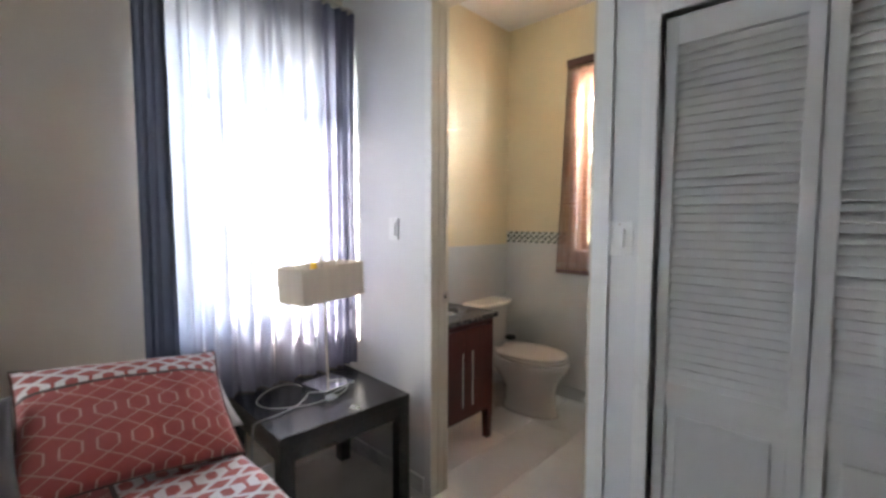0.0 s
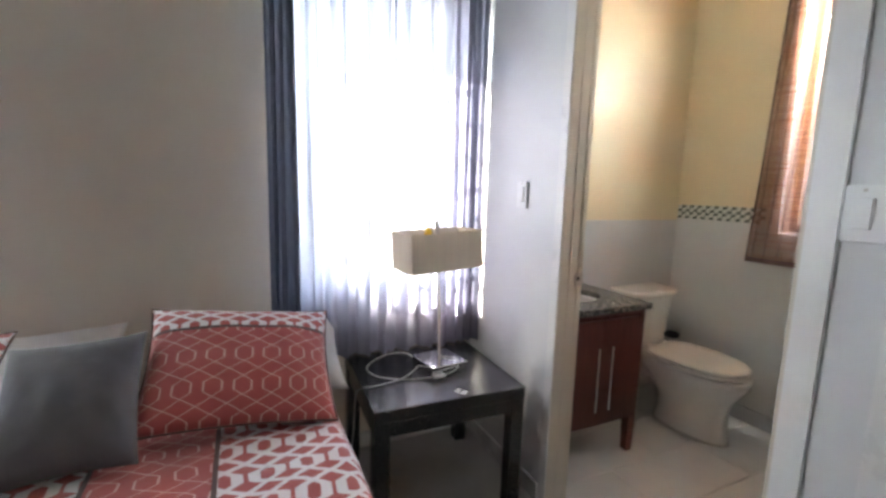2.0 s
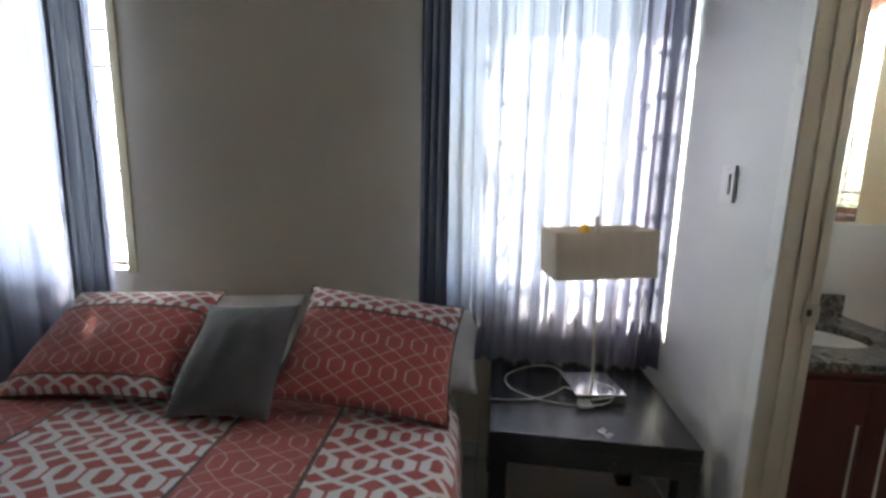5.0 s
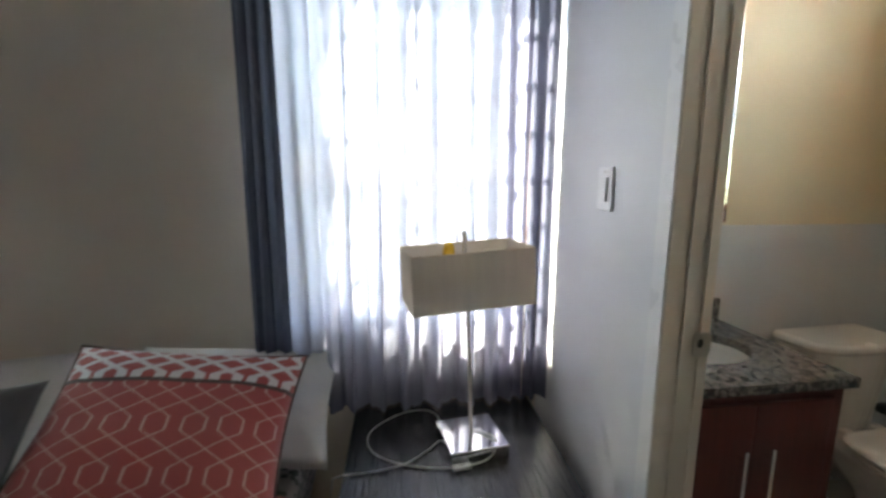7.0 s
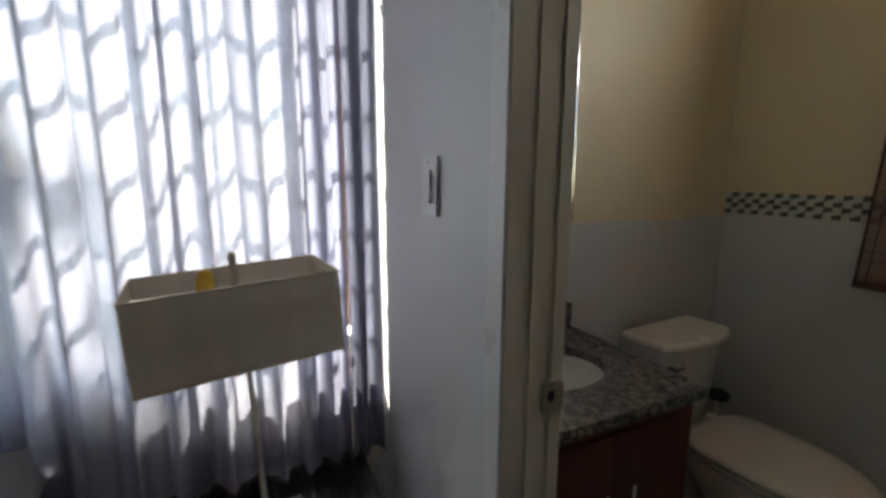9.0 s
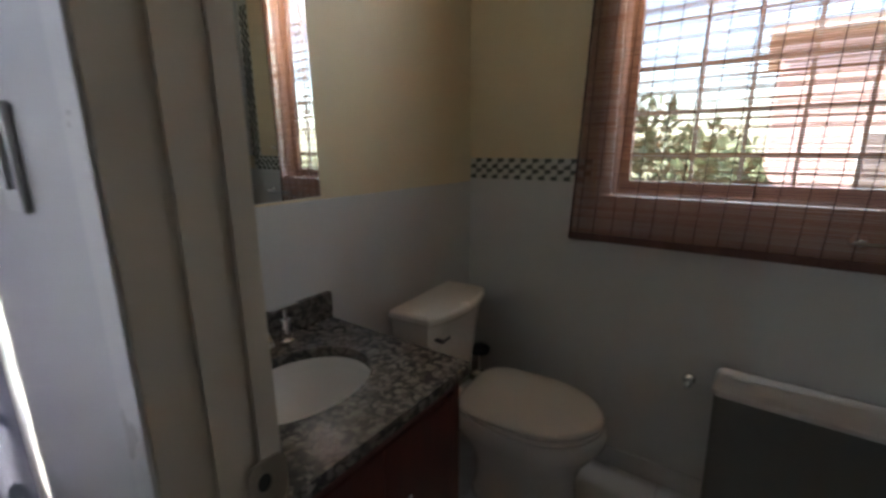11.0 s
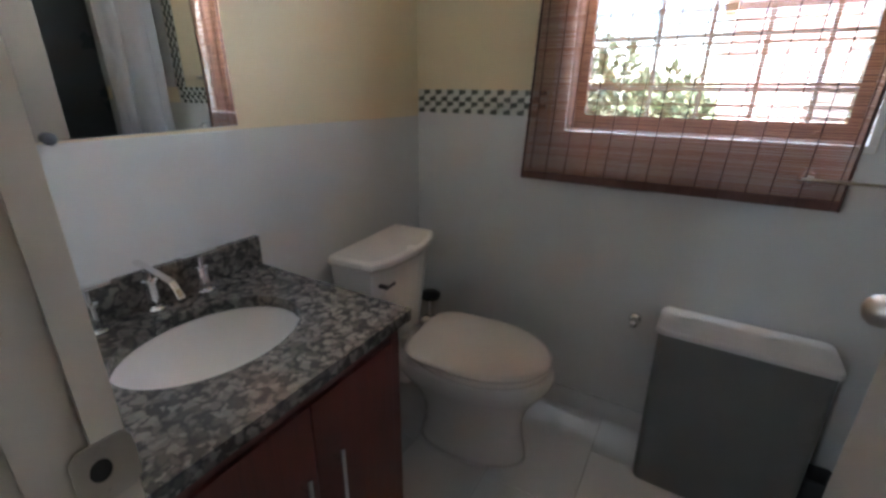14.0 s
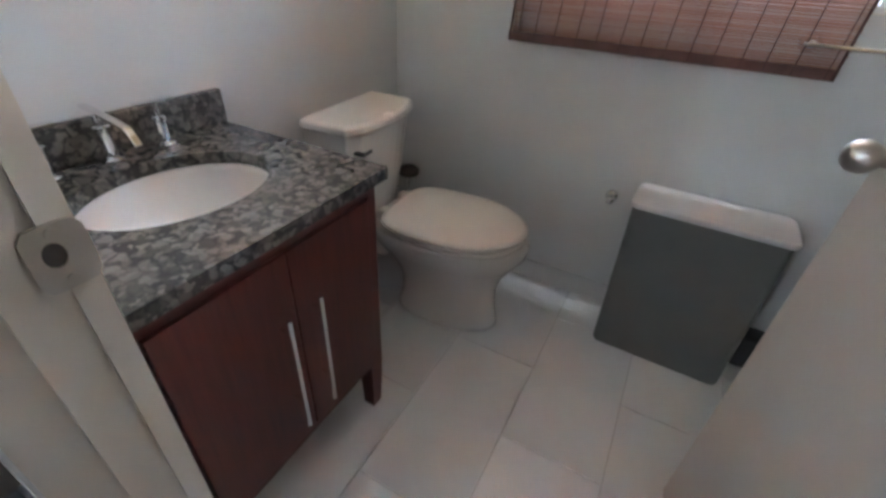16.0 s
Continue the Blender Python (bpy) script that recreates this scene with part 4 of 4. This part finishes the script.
def counter_top():
    """Granite slab with an oval cut-out, back splash."""
    z0, z1 = 0.787, 0.817
    x0, x1, y0, y1 = XB + 0.006, -1.768, 2.025, 2.648
    cx, cy, rx, ry = -2.060, 2.333, 0.152, 0.191
    root = thing("counter_top", "speckled grey-brown granite counter with back splash", "counter", (0, 0, 0))
    n = 64
    bm = bmesh.new()
    def ringpts():
        outer, inner = [], []
        for k in range(n):
            a = 2 * math.pi * (k + 0.5) / n
            c, s = math.cos(a), math.sin(a)
            inner.append((cx + rx * c, cy + ry * s))
            dx = (x1 - cx) / c if c > 0 else (x0 - cx) / c
            dy = (y1 - cy) / s if s > 0 else (y0 - cy) / s
            d = min(dx, dy)
            outer.append([cx + d * c, cy + d * s])
        for px, py in ((x0, y0), (x0, y1), (x1, y0), (x1, y1)):
            k = min(range(n), key=lambda i: (outer[i][0] - px) ** 2 + (outer[i][1] - py) ** 2)
            outer[k] = [px, py]
        return outer, inner
    o, i = ringpts()
    ot, it_, ob_, ib = ([bm.verts.new((x, y, z)) for x, y in pts] for pts, z in ((o, z1), (i, z1), (o, z0), (i, z0)))
    for k in range(n):
        m = (k + 1) % n
        bm.faces.new((ot[k], ot[m], it_[m], it_[k]))
        bm.faces.new((ob_[m], ob_[k], ib[k], ib[m]))
        bm.faces.new((ob_[k], ob_[m], ot[m], ot[k]))
        bm.faces.new((it_[k], it_[m], ib[m], ib[k]))
    bmesh.ops.recalc_face_normals(bm, faces=bm.faces)
    part("slab", bm, M_GRANITE, root)
    part("back_splash", box(x0, x0 + 0.020, y0 + 0.005, 2.650, z1 + 0.0005, 0.905, 0.003), M_GRANITE, root)
    basin = thing("wash_basin", "white oval porcelain under-counter basin", "basin", (cx, cy, z0))
    prof = [(1.05, -0.001), (1.02, -0.004), (1.0, -0.02), (0.95, -0.055), (0.80, -0.10), (0.52, -0.128), (0.2, -0.136), (0.09, -0.138)]
    inner = [[(rx * f * math.cos(2 * math.pi * k / 40), ry * f * math.sin(2 * math.pi * k / 40), z) for k in range(40)] for f, z in prof]
    outer = [[(rx * (f + 0.07) * math.cos(2 * math.pi * k / 40), ry * (f + 0.06) * math.sin(2 * math.pi * k / 40), z - 0.012) for k in range(40)] for f, z in prof[::-1]]
    part("bowl", loft(outer + inner, caps=False), M_PORCELAIN, basin, smooth=True)
    part("drain", lathe([(0.022, -0.138), (0.022, -0.1345), (0.014, -0.133), (0.001, -0.132)], 18), M_CHROME, basin, "chrome drain")


counter_top()


def tap_handle(y):
    root = thing("tap_handle", "chrome tap with flat lever handle beside the basin", "tap", (-2.272, y, 0.817), "basin taps")
    part("base", lathe([(0.024, 0), (0.024, 0.007), (0.020, 0.010), (0.0135, 0.011), (0.0135, 0.060), (0.0165, 0.062), (0.0165, 0.069), (0.0065, 0.071), (0.0065, 0.098)], 20), M_CHROME, root)
    part("lever", box(-0.009, 0.009, -0.045, 0.045, 0.098, 0.107, 0.002), M_CHROME, root)


tap_handle(2.209)
tap_handle(2.449)


def spout():
    root = thing("spout", "chrome basin spout with flat arched arm", "tap", (-2.276, 2.330, 0.817))
    part("base", lathe([(0.026, 0), (0.026, 0.007), (0.022, 0.010), (0.0145, 0.011), (0.0145, 0.068), (0.0175, 0.070), (0.0175, 0.076), (0.010, 0.078), (0.010, 0.10)], 20), M_CHROME, root)
    pts = spline([(-0.045, 0, 0.112), (0.02, 0, 0.104), (0.085, 0, 0.094), (0.108, 0, 0.084), (0.124, 0, 0.060)], 6)
    rings = []
    for k, p in enumerate(pts):
        d = (pts[min(k + 1, len(pts) - 1)] - pts[max(k - 1, 0)]).normalized()
        up = Vector((-d.z, 0, d.x))
        rings.append([p + up * 0.0045 + Vector((0, 0.008, 0)), p + up * 0.0045 - Vector((0, 0.008, 0)), p - up * 0.0045 - Vector((0, 0.008, 0)), p - up * 0.0045 + Vector((0, 0.008, 0))])
    part("arm", bevel(loft(rings), 0.002, 1), M_CHROME, root)


spout()


def oval(cx, hx, hy, z, n=36, front=2.0, back=2.6):
    """Elongated outline: round to the front, squarer to the back (front is +x)."""
    out = []
    for k in range(n):
        a = 2 * math.pi * k / n
        c, s = math.cos(a), math.sin(a)
        p = 2 / (front if c > 0 else back)
        out.append((cx + hx * math.copysign(abs(c) ** p, c), hy * math.copysign(abs(s) ** p, s), z))
    return out


def toilet():
    root = thing("toilet", "white porcelain toilet with closed lid", "toilet", (-2.288, 3.090, 0), turn=4)
    # pedestal and bowl
    part("bowl", loft([oval(0.475, 0.215, 0.118, 0.0), oval(0.475, 0.212, 0.114, 0.02), oval(0.475, 0.196, 0.104, 0.09), oval(0.47, 0.196, 0.106, 0.17), oval(0.46, 0.225, 0.125, 0.24), oval(0.455, 0.270, 0.155, 0.30), oval(0.455, 0.302, 0.178, 0.345), oval(0.46, 0.305, 0.184, 0.385), oval(0.46, 0.298, 0.180, 0.400)]), M_PORCELAIN, root, smooth=True)
    part("shelf", box(0.02, 0.25, -0.11, 0.11, 0.24, 0.395, 0.03, 3), M_PORCELAIN, root, smooth=True)
    def tank_ring(x1, hy, z, bow):
        pts = [(0.005, hy, z), (0.005, -hy, z)]
        for k in range(9):
            t = -1 + k / 4
            pts.append((x1 + bow * (1 - t * t) - (0.010 if abs(t) > 0.99 else 0), hy * t * (0.985 if abs(t) > 0.99 else 1), z))
        return pts
    part("tank", loft([tank_ring(0.150, 0.170, 0.395, 0.03), tank_ring(0.158, 0.180, 0.5, 0.035), tank_ring(0.178, 0.205, 0.738, 0.04)]), M_PORCELAIN, root, smooth=False)
    part("tank_lid", bevel(loft([tank_ring(0.186, 0.215, 0.739, 0.044), tank_ring(0.193, 0.222, 0.750, 0.044), tank_ring(0.191, 0.220, 0.768, 0.044), tank_ring(0.178, 0.208, 0.776, 0.044)]), 0.003, 1), M_SEAT, root)
    part("seat_ring", loft([oval(0.492, 0.250, 0.188, 0.402), oval(0.492, 0.255, 0.193, 0.408), oval(0.492, 0.255, 0.193, 0.418), oval(0.492, 0.250, 0.188, 0.423)]), M_SEAT, root, smooth=True)
    part("lid", loft([oval(0.492, 0.252, 0.190, 0.427, back=4.2), oval(0.492, 0.258, 0.196, 0.433, back=4.2), oval(0.492, 0.257, 0.195, 0.443, back=4.2), oval(0.490, 0.240, 0.178, 0.451, back=4), oval(0.485, 0.14, 0.10, 0.455, back=4)]), M_SEAT, root, smooth=True)
    for y in (-0.075, 0.075):
        part("hinge_cap", box(0.205, 0.245, y - 0.022, y + 0.022, 0.40, 0.445, 0.008), M_SEAT, root)
    lv = box(0.206, 0.214, -0.178, -0.118, 0.672, 0.684, 0.004)
    part("flush_lever", join(lv, rod((0.175, -0.165, 0.678), (0.212, -0.165, 0.678), 0.008, 12)), M_IRON, root, "dark metal flush lever")


toilet()


def toilet_brush():
    root = thing("toilet_brush", "black toilet brush in a holder behind the toilet", "toilet brush", (-2.19, 3.405, 0))
    part("holder", lathe([(0.045, 0), (0.05, 0.01), (0.048, 0.12), (0.042, 0.30), (0.040, 0.30)], 20), M_BLACK, root, smooth=True)
    part("stick", rod((0, 0, 0.3), (0, 0, 0.41), 0.009, 10), M_CHROME, root)
    part("grip", lathe([(0.012, 0.40), (0.045, 0.412), (0.048, 0.432), (0.03, 0.445), (0.001, 0.447)], 18), M_BLACK, root, smooth=True)


toilet_brush()


def hamper():
    root = thing("laundry_hamper", "slim dark grey laundry hamper with pale lid", "laundry hamper", (-1.017, 3.30, 0), turn=-1.5)
    def ring(hw, y0, y1, z, r):
        pts = []
        for cxs, cys, a0 in ((hw - r, y1 - r, 0), (-hw + r, y1 - r, 90), (-hw + r, y0 + r, 180), (hw - r, y0 + r, 270)):
            for k in range(5):
                a = radians(a0 + k * 22.5)
                pts.append((cxs + r * math.cos(a), cys + r * math.sin(a), z))
        return pts
    part("body", loft([ring(0.217, -0.040, 0.185, 0.0, 0.02), ring(0.222, -0.044, 0.188, 0.012, 0.022), ring(0.236, 0.033, 0.196, 0.555, 0.022)]), M_HAMPER, root, smooth=False)
    part("lid", loft([ring(0.240, 0.026, 0.200, 0.556, 0.022), ring(0.243, 0.022, 0.200, 0.560, 0.024), ring(0.243, 0.022, 0.200, 0.574, 0.024), ring(0.241, 0.026, 0.200, 0.578, 0.024), ring(0.237, 0.050, 0.199, 0.583, 0.024), ring(0.232, 0.085, 0.198, 0.586, 0.024), ring(0.222, 0.130, 0.194, 0.588, 0.02)]), M_HLID, root, "silver grey ribbed lid")
    rib = bpy.data.meshes.new("lid_rib")
    b = box(-0.0022, 0.0022, -0.003, 0.002, -0.0075, 0.0075, 0.001, 1)
    b.to_mesh(rib)
    b.free()
    rib.materials.append(M_HLID)
    for k in range(56):
        o = new("lid_rib", rib)
        o.parent, o.location = root, (-0.212 + k * 0.424 / 55, 0.0225, 0.5665)


hamper()


# low open box for a dark shape of unknown kind beside the hamper
def low_dark_box():
    root = thing("low_dark_box", "low dark grey box tucked beside the hamper", "waste bin", (-0.725, 3.445, 0))
    def ring(h, z):
        return [(h * math.copysign(abs(math.cos(a)) ** 0.4, math.cos(a)), 0.72 * h * math.copysign(abs(math.sin(a)) ** 0.4, math.sin(a)), z) for a in [2 * math.pi * (k + 0.5) / 20 for k in range(20)]]
    part("body", loft([ring(0.048, 0), ring(0.050, 0.006), ring(0.058, 0.125), ring(0.061, 0.128), ring(0.061, 0.136), ring(0.055, 0.136), ring(0.047, 0.012)]), M_BOXGREY, root)


M_BOXGREY = plain("dark_grey_box", (0.055, 0.055, 0.056), 0.45)
low_dark_box()


def paper_post():
    root = thing("paper_holder_post", "small round chrome post on the tiled wall", "toilet paper holder", (-1.337, YF - 0.007, 0.496))
    p = part("rosette", lathe([(0.024, 0), (0.024, 0.006), (0.016, 0.012), (0.011, 0.016), (0.011, 0.045), (0.014, 0.05), (0.013, 0.056), (0.001, 0.058)], 20), M_CHROME, root, smooth=True)
    p.matrix_basis = pose(0, 0, 0, 90, 0, 0)


paper_post()


def towel_bar():
    root = thing("towel_bar", "slim chrome towel bar beside the window", "towel rail", (-0.870, YF - 0.007, 1.078))
    part("bar", rod((-0.105, -0.046, 0), (0.145, -0.046, 0), 0.006, 12), M_CHROME, root)
    for x in (-0.085, 0.132):
        p = part("post", lathe([(0.026, 0), (0.026, 0.007), (0.014, 0.014), (0.010, 0.02), (0.010, 0.036), (0.012, 0.042), (0.011, 0.053), (0.001, 0.055)], 18), M_CHROME, root, smooth=True)
        p.matrix_basis = pose(x, 0, 0, 90, 0, 0) @ Matrix.Diagonal((1, 1, 0.72 if x < 0 else 1, 1))


towel_bar()
hook = thing("wall_hook", "small brown hook on the wall beside the window", "hook", (-0.788, YF - 0.006, 1.365))
part("hook_plate", box(-0.014, 0.014, -0.004, 0, -0.012, 0.012, 0.002), M_NICKEL, hook)
part("prong", tube(spline([(0, -0.003, 0), (0, -0.022, -0.006), (0, -0.026, 0.010)], 5), 0.004), M_NICKEL, hook)

mirror = thing("wall_mirror", "frameless wall mirror above the basin", "mirror", (XB, 2.345, 1.2085))
part("glass", box(0.001, 0.006, -0.315, 0.305, 0, 0.90, 0.0015, 1), M_MIRROR, mirror)
clip = lathe([(0.0, 0.0), (0.013, 0.0), (0.013, 0.006), (0.009, 0.011), (0.0, 0.012)], 16)
bmesh.ops.transform(clip, verts=clip.verts, matrix=Matrix.Translation((0.0065, -0.105, 0.006)) @ Matrix.Rotation(math.pi / 2, 4, "Y"))
part("clip", clip, M_IRON, mirror, "dull metal mirror clip", True)
mirror.rotation_euler = (radians(1.0), 0, 0)  # it hangs a little askew


def shower_curtain():
    root = thing("shower_curtain", "white shower curtain drawn together on a rail", "shower curtain", (-0.47, 3.33, 0))
    bm = bmesh.new()
    rows = []
    for i in range(13):
        t = i / 12
        row = []
        for j in range(91):
            s = j / 90
            w = s * 6 * 2 * math.pi
            row.append(bm.verts.new((0.028 * math.sin(w) + 0.008 * math.sin(1.7 * w + 2 * t), -0.15 + 0.30 * s + 0.006 * math.sin(2 * w), 0.06 + 1.90 * t)))
        rows.append(row)
    for a, b2 in zip(rows, rows[1:]):
        for j in range(90):
            bm.faces.new((a[j], a[j + 1], b2[j + 1], b2[j]))
    cloth = part("cloth", bm, M_SHOWER, root, smooth=True)
    part("rail", rod((0, -0.71, 2.02), (0, 0.19, 2.02), 0.012, 12), M_IRON, root, "dark metal curtain rail")
    for k in range(7):
        y = -0.15 + k * 0.05
        ring = [(0.018 * math.cos(a), y, 2.012 + 0.026 * math.sin(a) - 0.008) for a in [2 * math.pi * q / 14 for q in range(15)]]
        part("ring", tube(ring, 0.003, 6), M_IRON, root)


shower_curtain()


# ---- woven blind at the bathroom window ----
def woven_blind():
    x0, x1, zb, zt = -1.825, -0.868, 0.993, 2.56
    skew = 0.04  # it hangs a little crooked
    root = thing("woven_blind", "reddish brown woven bamboo blind, let down", "blind", ((x0 + x1) / 2, YF, zb))
    w = x1 - x0
    def depth(z):
        return -0.045 + 0.013 * min(1.0, z / 0.5) ** 0.7
    part("head_rail", box(-w / 2 + skew * (zt - zb), w / 2 + skew * (zt - zb), -0.055, -0.016, zt - zb, zt - zb + 0.05, 0.004), M_BAMBOO_OLD, root)
    pitch = 0.0074
    kinds = []
    rnd = random.Random(4)
    for k in range(4):
        me = bpy.data.meshes.new("slat")
        hh = (0.0023, 0.0026, 0.0020, 0.0029)[k]
        b = box(-w / 2, w / 2, -0.0009, 0.0009, -hh, hh)
        bmesh.ops.subdivide_edges(b, edges=[e for e in b.edges if e.calc_length() > 0.3], cuts=7)
        for v in b.verts:
            v.co.z += 0.0011 * noise.noise((v.co.x * 4 + 9 * k, k * 3.7, 0.5))
            v.co.y += 0.002 * noise.noise((v.co.x * 3, k * 2.1, 3.5))
        b.to_mesh(me)
        b.free()
        me.materials.append(M_BAMBOO)
        kinds.append(me)
    z = 0.033
    while z < zt - zb:
        s = new("slat", kinds[rnd.randrange(4)])
        s.parent, s.location = root, (skew * z + rnd.uniform(-0.003, 0.003), depth(z), z + rnd.uniform(-0.0007, 0.0007))
        z += pitch
    part("bottom_rail", box(-w / 2, w / 2, depth(0) - 0.003, depth(0) + 0.003, 0, 0.030, 0.002), M_BAMBOO_OLD, root)
    for k in range(14):
        x = -w / 2 + 0.03 + k * (w - 0.06) / 13 + rnd.uniform(-0.006, 0.006)
        pts = [(x + skew * zz + 0.003 * math.sin(6 * zz), depth(zz) - 0.0028, zz) for zz in [i * (zt - zb) / 14 for i in range(15)]]
        part("cord", tube(pts, 0.0017, 5), M_CORD, root)
    for sx in (-1, 1):
        pts = [(sx * (w / 2 - 0.006) + skew * zz, depth(zz) - 0.002, zz) for zz in [i * (zt - zb) / 10 for i in range(11)]]
        part("edge_binding", tube(pts, 0.004, 5), M_CORD, root)


woven_blind()

# ---- floor tiles and mosaic pieces ----
tw, tl, gap = 0.31, 0.62, 0.002
floor_ob = bpy.data.objects["floor_bathroom"]
cut_tiles = {}


def floor_tile(y0, y1):
    """Mesh of a tile from y0 to y1, cut where it meets the doorway side."""
    key = (round(y0, 3), round(y1, 3))
    if key not in cut_tiles:
        me = bpy.data.meshes.new("tile")
        b = box(-tw / 2 + gap / 2, tw / 2 - gap / 2, y0 + gap / 2, y1 - gap / 2, -0.0055, 0.0, 0.0012, 1)
        b.to_mesh(me)
        b.free()
        me.materials.append(M_FLOORTILE)
        cut_tiles[key] = me
    return cut_tiles[key]


for i in range(-4, 7):
    x = -1.393 + tw / 2 + (i) * tw
    if not (XB - 0.16 < x < 0.55):
        continue
    for j in range(-2, 4):
        y = 2.69 - tl / 2 + j * tl + (tl / 2 if i % 2 else 0)
        low, high = max(-tl / 2, YB + 0.002 - y), min(tl / 2, YF + 0.01 - y)
        if high - low > 0.03:
            t = new("tile", floor_tile(low, high))
            t.parent, t.location = floor_ob, (x, y, 0)
threshold = structure("threshold", box(DOOR_L + 0.008, DOOR_R - 0.011, YD + 0.005, YB + 0.03, -0.003, 0.006, 0.002), M_FLOORTILE, "pale stone door threshold")

def lozenge(parent, me, m):
    t = new("mosaic_tile", me)
    t.parent, t.matrix_basis = parent, m


for bed_ob, me, bx0, bx1 in BANDS:
    if bx0 is None:
        for r in range(17):
            for c in range(2):
                zc, xc = 1.338 + 0.056 * r, -0.583 + 0.046 * c
                lozenge(bed_ob, me, pose(xc - 0.0115, YF - 0.005, zc + 0.014, 0, 90, 0))
                lozenge(bed_ob, me, pose(xc + 0.0115, YF - 0.005, zc - 0.014, 0, 270, 0))
        continue
    for row in range(2):
        zc, x = 1.242 + 0.046 * row, bx0 + 0.004
        while x < bx1 - 0.058:
            lozenge(bed_ob, me, pose(x + 0.0140, YF - 0.005, zc - 0.0115, 0, 180, 0))
            lozenge(bed_ob, me, pose(x + 0.0420, YF - 0.005, zc + 0.0115))
            x += 0.056
